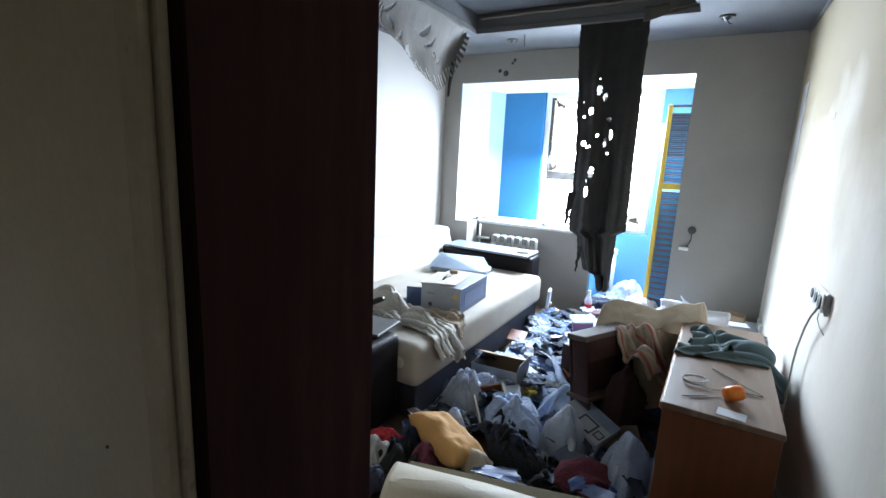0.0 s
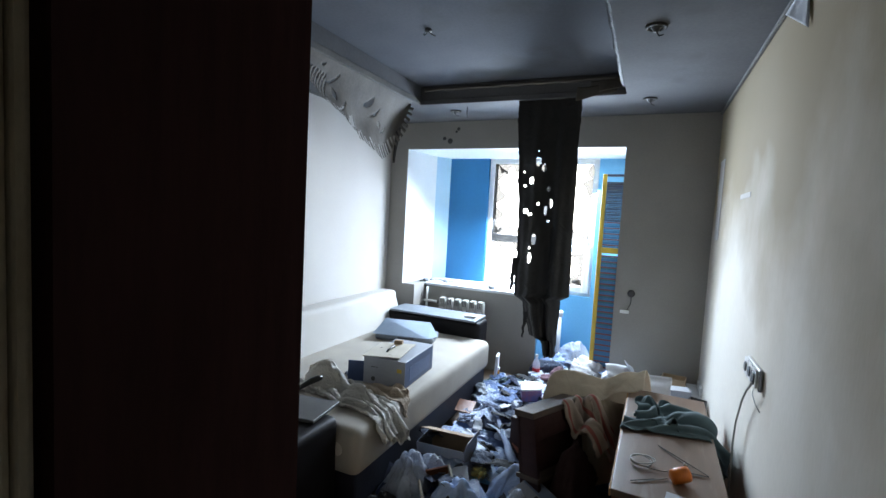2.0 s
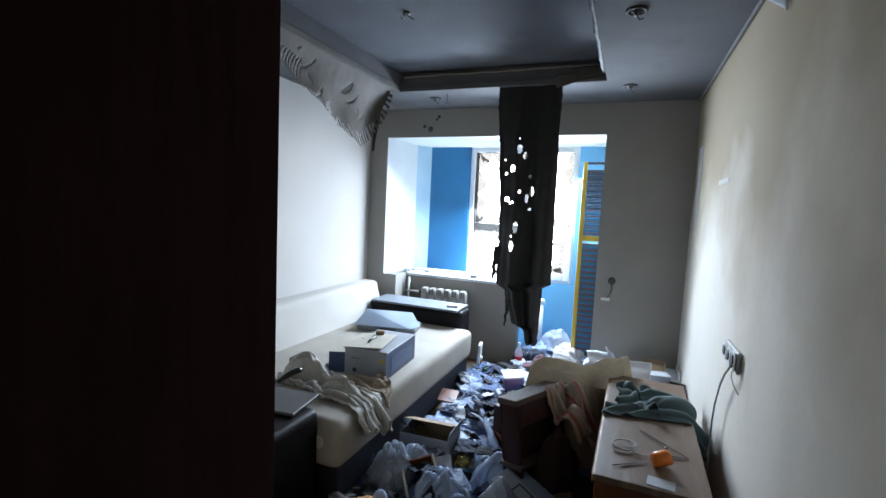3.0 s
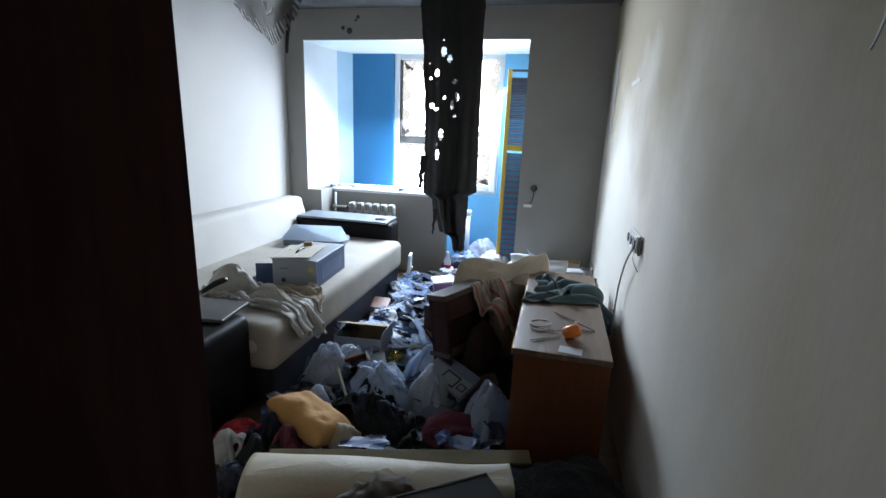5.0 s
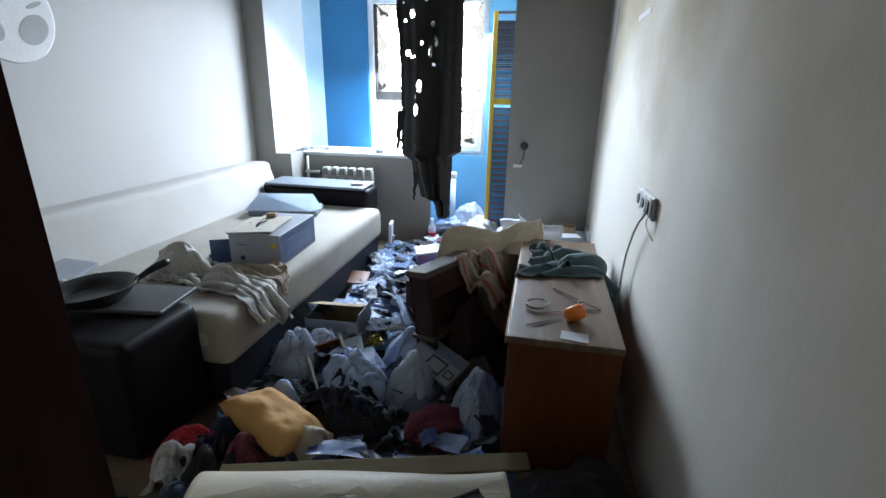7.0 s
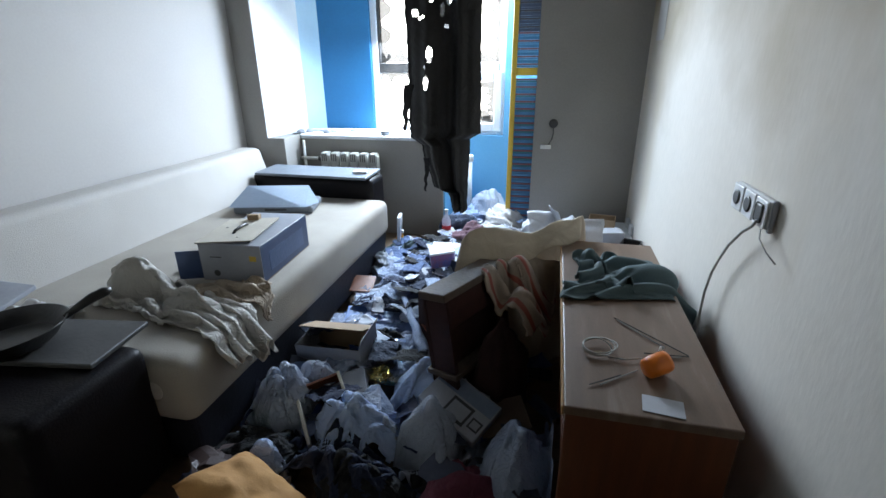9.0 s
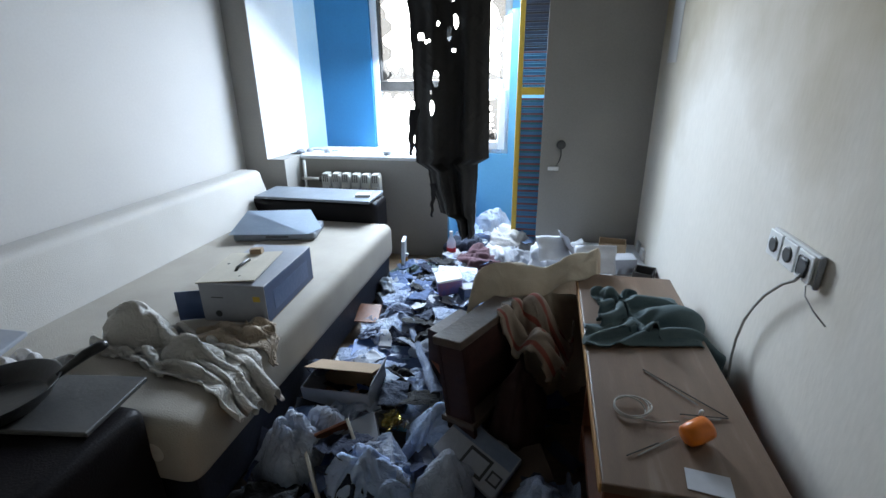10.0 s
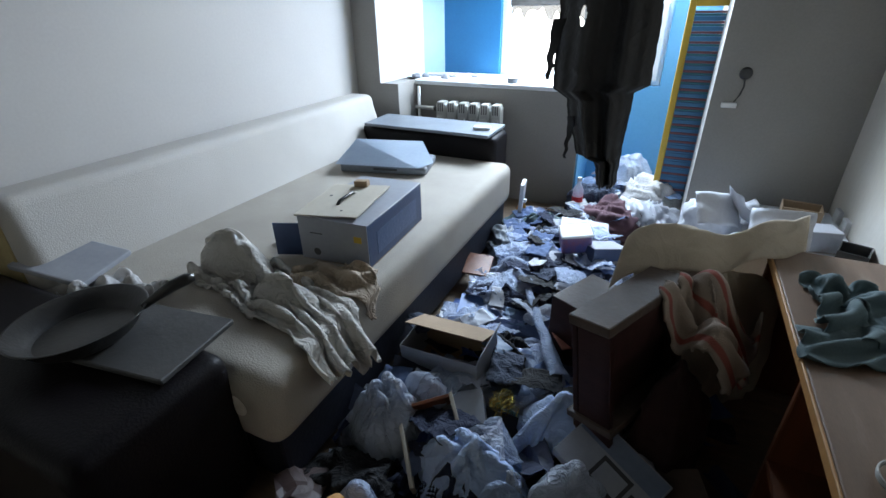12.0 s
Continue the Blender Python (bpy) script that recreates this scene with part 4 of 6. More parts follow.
for lo, hi in (((RX - 0.003, 4.36, 1.42), (RX + 0.001, 4.55, 1.98)), ((RX - 0.002, 3.35, 1.66), (RX + 0.001, 3.62, 1.685))):
    pt = part("wall_patch", block(lo, hi, 0.001), WALLW)
    tagged(pt, "pale plaster patch on the stained wall", "patch")
mark = thing("wall_mark", pose(LX + 0.001, 2.90, 1.63), "pale round chalky ring mark on the white wall", "wall mark")
BLOT = mat("greyed_plaster", (0.40, 0.39, 0.37), (0.35, 0.34, 0.325), 0.9, 8, 0.05)
CHALK = mat("chalky_smear", (0.72, 0.70, 0.68), (0.64, 0.625, 0.605), 0.9, 14, 0.1)
part("disc", lathe([(0.22, 0), (0.212, 0.0008), (0.195, 0.0015)], 56), CHALK, mark, smooth=True).matrix_basis = pose(0, 0, 0, 0, 90, 0)
for s in (-1, 1):
    part("blot", lathe([(0.064, 0), (0.058, 0.001)], 36), BLOT, mark, "greyer oval blot").matrix_basis = pose(0.0022, 0.105 * s, -0.065, 0, 90, 0) @ pose(0, 0, 0, 0, 0, 40 * s) @ Matrix.Diagonal((0.9, 1.3, 1, 1))
part("smear", lathe([(0.02, 0), (0.017, 0.0008)], 24), BLOT, mark, "thin grey smear").matrix_basis = pose(0.0022, 0.13, 0.045, 0, 90, 0) @ pose(0, 0, 0, 0, 0, 25) @ Matrix.Diagonal((0.5, 2.2, 1, 1))


# ---- things on the sofa ----
def carton(name, at, size, turn, mats, label, flaps=(), open_top=False, tilt=(0, 0)):
    """A cardboard box with walls of their own; flaps: (side, angle)."""
    w, d, h = size
    c = thing(name, pose(*at, tilt[0], tilt[1], turn), label, "box")
    t = 0.004
    part("bottom", block((-w / 2, -d / 2, 0), (w / 2, d / 2, t)), mats[0], c)
    part("front", block((-w / 2, -d / 2, 0), (w / 2, -d / 2 + t, h), 0.001), mats[1], c)
    part("back", block((-w / 2, d / 2 - t, 0), (w / 2, d / 2, h), 0.001), mats[1], c)
    part("side", block((-w / 2, -d / 2 + t, 0), (-w / 2 + t, d / 2 - t, h), 0.001), mats[2], c)
    part("side", block((w / 2 - t, -d / 2 + t, 0), (w / 2, d / 2 - t, h), 0.001), mats[2], c)
    if open_top:
        part("lining", block((-w / 2 + t + 0.001, -d / 2 + t + 0.001, t + 0.001), (w / 2 - t - 0.001, d / 2 - t - 0.001, t + 0.003)), mats[0], c)
        part("inner_back", block((-w / 2 + t, d / 2 - t - 0.004, t), (w / 2 - t, d / 2 - t - 0.001, h - 0.003)), mats[0], c)
    else:
        part("top", block((-w / 2, -d / 2, h), (w / 2, d / 2, h + t), 0.001), mats[3], c)
    for side, ang, length, m in flaps:
        if side in "bf":
            f = part("flap", block((-w / 2, 0, 0), (w / 2, length, t * 0.8)), m, c)
            f.matrix_basis = pose(0, d / 2, h, ang, 0, 0) if side == "b" else pose(0, -d / 2, h, ang, 0, 180)
        else:
            f = part("flap", block((-d / 2, 0, 0), (d / 2, length, t * 0.8)), m, c)
            f.matrix_basis = pose(-w / 2, 0, h, ang, 0, 90) if side == "l" else pose(w / 2, 0, h, ang, 0, -90)
    return c


kb = carton("appliance_box", (-0.985, 3.255, 0.452), (0.275, 0.45, 0.16), 4, (CARD, GRAYCARD, NAVY, GRAYCARD), "grey and navy printed appliance box lying on the sofa", ())
part("flap", block((-0.10, 0, 0), (0.0, 0.005, 0.125)), NAVY, kb, "open navy flap").matrix_basis = pose(-0.1375, -0.215, 0.004, 0, 0, 18)
part("print", block((0.055, -0.0006, 0.095), (0.085, 0.0, 0.118)), YELL, kb, "yellow printed mark").matrix_basis = pose(0.03, -0.2255, 0, 0, 0, 0)
o = part("print", lathe([(0.014, 0), (0.014, 0.0008), (0.010, 0.0008)], 24), SOCKD, kb, "dark printed ring")
o.matrix_basis = pose(-0.07, -0.2252, 0.035, 90, 0, 0)
part("print", block((-0.09, -0.0006, 0.105), (-0.04, 0, 0.109)), SOCKD, kb).matrix_basis = pose(0, -0.2255, 0, 0, 0, 0)
part("print", block((0.1376, -0.16, 0.03), (0.1384, 0.17, 0.115)), mat("navy_print", (0.07, 0.11, 0.22), (0.05, 0.08, 0.16), 0.4, 8), kb, "paler navy printed panel")
lid = thing("card_sheet", pose(-1.03, 3.20, 0.6175, 0, -3, 10), "cream card with a black carrying handle on the box", "cardboard")
part("card", block((-0.12, -0.16, 0), (0.12, 0.16, 0.006), 0.001), CREAMCARD, lid)
part("handle", tube([(0.0, -0.06, 0.004), (0.004, -0.045, 0.016), (0.012, 0.0, 0.02), (0.012, 0.045, 0.016), (0.008, 0.065, 0.004)], [0.006, 0.007, 0.006, 0.007, 0.006], 8), IRON, lid, "black plastic handle", True)
part("hole", lathe([(0.007, 0), (0.006, 0.001)], 12), SOCKD, lid).location = (-0.07, 0.03, 0.0062)
part("hole", lathe([(0.005, 0), (0.004, 0.001)], 12), SOCKD, lid).location = (0.04, -0.11, 0.0062)
part("tag", block((-0.02, 0.13, 0.006), (0.035, 0.16, 0.03), 0.002), CARD, lid, "small torn brown card tab")

tray = thing("plastic_case", pose(-1.37, 4.07, 0.452, 0, 0, 14) @ Matrix.Diagonal((1.22, 1.1, 0.95, 1)), "grey-blue plastic printer lid lying on the sofa", "plastic case")
bm = block((-0.20, -0.12, 0), (0.20, 0.12, 0.05), 0.02, seg=3)
part("base", bm, GREYB, tray, "dark grey lower shell", True)
bm = bmesh.new()
tv = [bm.verts.new(p) for p in ((-0.21, -0.14, 0.055), (0.17, -0.14, 0.05), (0.22, -0.05, 0.055), (0.13, 0.15, 0.115), (-0.19, 0.12, 0.125))]
bm.faces.new(tv)
bmesh.ops.solidify(bm, geom=list(bm.faces), thickness=0.012)
part("lid", bm, mat("grey_blue_plastic", (0.30, 0.36, 0.43), (0.24, 0.29, 0.36), 0.35, 6, 0.05), tray, "pale grey-blue angular lid")
part("slot", block((-0.04, -0.125, 0.022), (0.07, -0.119, 0.036), 0.003), SOCKD, tray)


SHIRT = mat("cream_cotton", (0.66, 0.63, 0.58), (0.57, 0.54, 0.50), 0.9, 7, 0.1, fine=200, thin=0.15)
TAN = mat("tan_lining", (0.40, 0.32, 0.24), (0.31, 0.25, 0.19), 0.9, 7, 0.1, fine=200)
wrinkle(SHIRT, 19, 0.5)
wrinkle(TAN, 19, 0.5)
SEATS = [solid_box((-1.82, 2.46, 0.2), (-0.755, 4.43, 0.452)), solid_box((-1.93, 2.10, 0), (-0.875, 2.48, 0.508)), solid_box((-1.13, 3.02, 0.4), (-0.84, 3.49, 0.62))]
cloth("shirt", (0.90, 0.64), pose(-1.03, 2.785, 0.64, 0, 0, -14), (0.86, 0.34), SEATS + [solid_lump((-1.24, 2.84, 0.45), (0.15, 0.06, 0.13)), solid_lump((-0.96, 2.77, 0.45), (0.12, 0.05, 0.06))], SHIRT, 11, "crumpled cream shirt hanging over the sofa's front edge", cell=0.011, keep=ragged_outline)
cloth("cloth", (0.40, 0.30), pose(-0.90, 2.92, 0.56, 0, 0, 20), (0.72, 0.52), SEATS, TAN, 14, "crumpled tan cloth on the sofa seat", keep=ragged_outline)
cloth("cloth", (0.44, 0.34), pose(-1.50, 2.58, 0.64, 0, 0, 10), (0.62, 0.42), SEATS, CLW, 17, "crumpled white striped cloth by the armrest")
gb2 = part("grey_lid", block((-0.14, -0.10, 0), (0.14, 0.10, 0.02), 0.006, seg=2), GRAYCARD)
gb2.matrix_world = pose(-1.72, 2.60, 0.51, 6, 8, 12)
tagged(gb2, "dusty grey plastic lid at the sofa's corner", "lid")
fm = part("foam_patch", block((-1.978, 2.494, 0.40), (-1.82, 2.503, 0.70), 0.004), mat("yellow_foam", (0.50, 0.40, 0.20), (0.38, 0.3, 0.15), 0.9, 12, 0.4), None)
tagged(fm, "bare yellowish foam at the torn end of the backrest", "foam")
sl = thing("slipper", pose(-1.22, 3.13, 0.452, 0, 0, 60), "dark blue rubber slipper beside the box", "slipper")
part("sole", block((-0.08, -0.03, 0), (0.08, 0.03, 0.018), 0.014, seg=3), CLJ, sl, smooth=True)
part("strap", tube([(0.03, -0.032, 0.012), (0.035, -0.02, 0.04), (0.035, 0.02, 0.04), (0.03, 0.032, 0.012)], 0.010, 8), CLK, sl, smooth=True)

pan = thing("frying_pan", pose(-1.235, 2.365, 0.528, 1, -2, 0), "large black frying pan with a worn grey inside on the armrest", "frying pan")
part("bowl", lathe([(0.105, 0.0), (0.120, 0.012), (0.150, 0.052), (0.156, 0.055), (0.150, 0.056), (0.117, 0.016), (0.103, 0.006)], 48), IRON, pan, smooth=True)
part("cooking_surface", lathe([(0.115, 0.0095), (0.113, 0.0100)], 48), PANIN, pan, "worn grey nonstick surface", True)
part("handle", tube([(0.100, 0.100, 0.045), (0.120, 0.13, 0.062), (0.145, 0.165, 0.080), (0.165, 0.195, 0.088), (0.175, 0.21, 0.088)], [0.009, 0.012, 0.016, 0.016, 0.010], 12), IRON, pan, "black plastic handle", True)
ph = part("small_white_case", block((-0.05, -0.03, 0), (0.05, 0.03, 0.018), 0.006, seg=3), SOCKW, smooth=False)
ph.matrix_world = pose(-0.965, 4.47, 0.611, 0, 0, 10)
tagged(ph, "small white plastic case on the grey board", "case")

# ---- things on the desk ----
cup = thing("orange_cup", pose(0.585, 2.565, 0.579, 0, 78, 28) @ Matrix.Scale(0.76, 4), "small orange plastic cup lying on the desk", "cup")
part("bowl", lathe([(0.026, -0.042), (0.033, -0.036), (0.037, -0.01), (0.037, 0.03), (0.035, 0.042), (0.033, 0.042), (0.034, 0.0), (0.028, -0.03)], 32), ORANGE, cup, smooth=True)
part("lip", tube([(-0.02, 0.03, 0.04), (-0.03, 0.035, 0.05), (-0.02, 0.042, 0.06)], 0.006, 8), SOCKW, cup, "white spout", True)
coil = thing("wire_coil", pose(0.452, 2.65, 0.5525) @ Matrix.Scale(0.8, 4), "coil of pale wire on the desk", "wire")
for k in range(3):
    r = 0.048 + 0.004 * k
    part("loop", tube([(r * math.cos(a) + 0.004 * k, r * 0.95 * math.sin(a), 0.006 + 0.005 * k + 0.012 * max(0, math.sin(a + k))) for a in [2 * math.pi * i / 36 for i in range(37)]], 0.0028, 6), CABLE, coil, smooth=True)
part("end", tube([(0.03, -0.045, 0.005), (0.08, -0.05, 0.005), (0.14, -0.035, 0.006)], 0.0025, 6), CABLE, coil, smooth=True)
for k, (a, b) in enumerate((((0.52, 2.84), (0.69, 2.665)), ((0.525, 2.83), (0.63, 2.70)), ((0.42, 2.485), (0.50, 2.54)), ((0.445, 2.49), (0.545, 2.57)), ((0.575, 2.655), (0.69, 2.66)), ((0.58, 2.64), (0.67, 2.652)))):
    rod = part("metal_rod", tube([(*a, 0.5545), (*b, 0.5545)], 0.0017, 6), STEEL if k % 2 else IRON)
    tagged(rod, "thin dark metal rod lying on the desk", "rod", "rods on the desk")
cd = part("paper_card", block((-0.045, -0.03, 0), (0.045, 0.03, 0.0012)), PAPERW)
cd.matrix_world = pose(0.58, 2.44, 0.5515, 0, 0, -8)
tagged(cd, "blank white card on the desk", "card")
DESKS = [solid_box((0.362, 2.40, 0), (0.745, 3.545, 0.553)), solid_box((RX - 0.004, 0, 0), (RX + 0.1, 5, 2))]
cloth("jacket", (0.68, 0.50), pose(0.615, 3.17, 0.68, 0, 0, -4), (0.62, 0.62), DESKS + [solid_lump((0.68, 3.14, 0.55), (0.09, 0.06, 0.065))], CLG, 21, "crumpled grey-green jacket on the desk", cell=0.0115, bend=0.45, keep=ragged_outline)
cloth("sleeve", (0.50, 0.20), pose(0.585, 3.035, 0.64, 0, 0, 8), (0.86, 0.48), DESKS, CLG, 23, "grey-green sleeve hanging over the desk's edge", cell=0.0115)


# ---- dark cabinet with cloths between sofa and desk ----
ns = thing("bedside_cabinet", pose(0.075, 3.06, 0.004, 0, -9, -27), "dark wooden bedside cabinet without its door, draped with cloths", "cabinet")
part("top", block((-0.062, -0.20, 0.51), (0.062, 0.20, 0.54), 0.003), WOODG, ns, "worn brown wooden top")
part("side_panel", block((-0.058, -0.19, 0.06), (-0.040, 0.19, 0.51), 0.002), WOODD, ns)
part("front_panel", block((-0.040, -0.19, 0.10), (0.058, -0.175, 0.51), 0.002), WOODD, ns)
part("rail", block((0.042, -0.17, 0.40), (0.058, 0.17, 0.51), 0.002), WOODD, ns)
part("inner_panel", block((0.0, -0.17, 0.08), (0.012, 0.17, 0.45), 0.002), WOODD, ns)
part("back_panel", block((-0.040, 0.175, 0.06), (0.058, 0.19, 0.51), 0.002), WOODD, ns)
part("shelf", block((-0.075, -0.20, 0.20), (0.07, 0.17, 0.222), 0.002), WOODG, ns, "worn lower shelf")
for x, y in ((0.05, -0.18), (0.05, 0.165), (-0.05, -0.18)):
    part("leg", block((x - 0.01, y - 0.01, 0), (x + 0.01, y + 0.01, 0.51), 0.002), WOODD, ns)
# Added dark heap in place of the deep shade inside the cabinet.
heap("jumper", (0.165, 3.04, 0.0), (0.075, 0.15, 0.40), CLMD, 203, "dark maroon bundle added to darken the open cabinet's inside", "jumper", -21, folds=0.6, freq=9, flat=0.4, facet=0.2, stretch=0.5)
mb = carton("dark_box", (-0.11, 3.42, 0.0), (0.22, 0.24, 0.30), -27, (WOODD, WOODD, WOODD, WOODG), "dark maroon box with a dusty flat top", ())
CHECK = mat("checked_cloth", (0.36, 0.285, 0.225), (0.27, 0.21, 0.165), 0.9, 8, 0.25, fine=250)
nd, lk = CHECK.node_tree.nodes, CHECK.node_tree.links
wv = nd.new("ShaderNodeTexWave")
wv.inputs["Scale"].default_value, wv.bands_direction = 3.0, "Y"
wv.inputs["Distortion"].default_value, wv.inputs["Detail"].default_value = 0.6, 1
tcn = nd.new("ShaderNodeTexCoord")
lk.new(tcn.outputs["UV"], wv.inputs["Vector"])
rmp = nd.new("ShaderNodeValToRGB")
rmp.color_ramp.elements[0].position, rmp.color_ramp.elements[1].position = 0.86, 0.94
rmp.color_ramp.elements[0].color, rmp.color_ramp.elements[1].color = (0, 0, 0, 1), (1, 1, 1, 1)
lk.new(wv.outputs["Fac"], rmp.inputs[0])
mxx = nd.new("ShaderNodeMixRGB")
mxx.inputs[2].default_value = (0.27, 0.075, 0.055, 1)
old = nd["Principled BSDF"].inputs["Base Color"].links[0].from_socket
lk.new(rmp.outputs[0], mxx.inputs[0])
lk.new(old, mxx.inputs[1])
lk.new(mxx.outputs[0], nd["Principled BSDF"].inputs["Base Color"])

CABINETS = [solid_box((-0.066, -0.205, 0), (0.066, 0.205, 0.545), pose(0.075, 3.06, 0.004, 0, -9, -27)), solid_lump((0.22, 3.10, 0.0), (0.12, 0.15, 0.47)), solid_lump((0.20, 3.27, 0.0), (0.12, 0.12, 0.56))]
cloth("blanket", (0.44, 0.58), pose(0.225, 3.20, 0.66, 0, 0, -20), (0.56, 0.58), CABINETS + DESKS, CHECK, 33, "beige blanket with red checks draped over the cabinet", "blanket", keep=ragged_outline, thick=0.005)


def linen(u, v):
    """A stiff cream cushion cover with a wavy ridge."""
    x = -0.045 + 0.50 * u
    rz = 0.632 + 0.028 * math.sin(u * 7.2 + 0.9) + 0.008 * math.sin(u * 19) - 0.05 * max(0, 0.25 - u) / 0.25
    y = 3.33 + 0.24 * u
    a = v - 0.45
    dent = 0.014 * noise.noise((u * 5, v * 5, 3)) + 0.006 * noise.noise((u * 14, v * 9, 5))
    if a < 0:
        drop = (0.36 + 0.30 * max(0, 0.3 - u) - 0.12 * u) * abs(a) ** 1.3
        return (x + 0.06 * a * (1 - u), y + a * 0.18, rz - drop + dent)
    return (x + 0.10 * a, y + a * 0.36, rz - 0.05 * a - 0.9 * a * a - 0.5 * max(0, 0.3 - u) * a + dent)


ln = part("cushion_cover", sheet_mesh(60, 40, linen, None, 0.006), CLC, smooth=True)
tagged(ln, "stiff cream linen cushion cover lying over the cabinet", "cushion cover")
heap("cushion", (0.22, 3.50, 0.0), (0.24, 0.17, 0.60), CLC, 31, "cream cushion piled behind the cabinet", "cushion", 25, folds=0.25, freq=4, flat=0.35)

# ---- the near end: roll, plank, screen, clothes ----
def vinyl(u, v):
    """A half-flattened roll, wider at the open end."""
    a = -2.0 + 5.6 * v
    r = 0.105 - 0.045 * u + 0.012 * noise.noise((u * 3, v * 2, 1)) - 0.012 * v
    ax = Vector((-0.50 + 0.90 * u, 1.885 + 0.26 * u, 0.125 + 0.012 * u))
    side = Vector((-0.28, 0.96, 0))
    off = side * math.cos(a) * r * 1.35 + Vector((0, 0, 1)) * math.sin(a) * r * (0.95 + 0.1 * math.sin(u * 6))
    crease = 0.010 * math.sin(v * 22 + u * 2) * max(0, u - 0.35)
    return ax + off + Vector((0, 0, crease))


rl = part("vinyl_roll", sheet_mesh(50, 60, vinyl, None, 0.004), ROLL, smooth=True)
tagged(rl, "cream vinyl sheet rolled up on the floor", "roll")
plk = part("plank", block((-0.5, -0.032, 0), (0.5, 0.032, 0.018), 0.003), mat("olive_wood", (0.20, 0.16, 0.08), (0.15, 0.12, 0.06), 0.6, 6, 0.1, stretch=(1, 8, 8)))
plk.matrix_world = pose(-0.02, 2.15, 0.145, 14, 0, 15.5)
tagged(plk, "yellowish wooden plank behind the roll", "plank")
tv = thing("flat_screen", pose(0.232, 1.762, 0.225, 8, 10, 45), "black flat screen lying face up on the roll", "screen")
part("casing", block((-0.27, -0.16, 0), (0.27, 0.16, 0.03), 0.008, seg=2), CLK, tv)
part("panel", block((-0.255, -0.145, 0.030), (0.255, 0.145, 0.0315)), mat("black_matt_panel", (0.006, 0.006, 0.007), (0.004, 0.004, 0.005), 0.8, 5, 0.0), tv)
part("bezel", block((-0.268, 0.150, 0.028), (0.268, 0.159, 0.034), 0.002), IRON, tv)
heap("black_bag", (0.63, 2.08, 0.0), (0.20, 0.26, 0.30), CLK, 41, "bulging black bag in the dark corner by the desk", "bag", 0, folds=0.4, freq=6)
heap("black_bag", (0.62, 1.62, 0.0), (0.2, 0.25, 0.22), CLK, 43, "slack black bag beside the wall", "bag", 0, folds=0.4, freq=6)
heap("brown_bag", (-0.02, 1.86, 0.18), (0.12, 0.055, 0.11), mat("brown_grey_cloth", (0.20, 0.17, 0.14), (0.13, 0.11, 0.09), 0.8, 9, 0.2), 45, "crumpled brown-grey fabric pouch on the roll", "bag", 40, folds=0.8, freq=12)
heap("shirt", (-0.13, 1.76, 0.0), (0.17, 0.09, 0.23), CLR, 47, "crumpled pinkish-red shirt on the floor", "clothing", 10, folds=0.75, freq=12)
def pillow(w, d, h, seed):
    """A cushion with pointed corners and stitched dents."""
    bm = bmesh.new()
    n = 30
    def face(sign):
        rows = []
        for i in range(n + 1):
            row = []
            for j in range(n + 1):
                u, v = 2 * i / n - 1, 2 * j / n - 1
                puff = max(0, (1 - u ** 4) * (1 - v ** 4)) ** 0.5
                pinch = 1 - 0.10 * (1 - abs(u)) * abs(v) ** 3 - 0.10 * (1 - abs(v)) * abs(u) ** 3
                z = sign * h / 2 * puff * (1 + 0.25 * noise.noise((u * 2, v * 2, seed))) + 0.012 * crease((u * w, v * d, sign), seed, 16) * puff
                row.append(bm.verts.new((u * w / 2 * pinch, v * d / 2 * pinch, z)))
            rows.append(row)
        for i in range(n):
            for j in range(n):
                q = (rows[i][j], rows[i + 1][j], rows[i + 1][j + 1], rows[i][j + 1])
                bm.faces.new(q if sign > 0 else q[::-1])
    face(1)
    face(-1)
    bmesh.ops.remove_doubles(bm, verts=bm.verts[:], dist=0.0005)
    return bm


pw = part("pillow", pillow(0.34, 0.25, 0.13, 51), CLY, smooth=True)
pw.matrix_world = pose(-0.49, 2.32, 0.125, -22, 12, -20)
tagged(pw, "mustard quilted pillow lying on the clothes pile", "pillow")
heap("shirt", (-0.66, 1.80, 0.0), (0.17, 0.12, 0.10), CLM, 65, "dark red cloth crumpled on the floor", "clothing", 0, folds=0.75, freq=10)
heap("cloth", (-0.62, 2.55, 0.0), (0.15, 0.12, 0.12), CLK, 67, "black cloth crumpled on the floor", "clothing", 0, folds=0.75, freq=10)


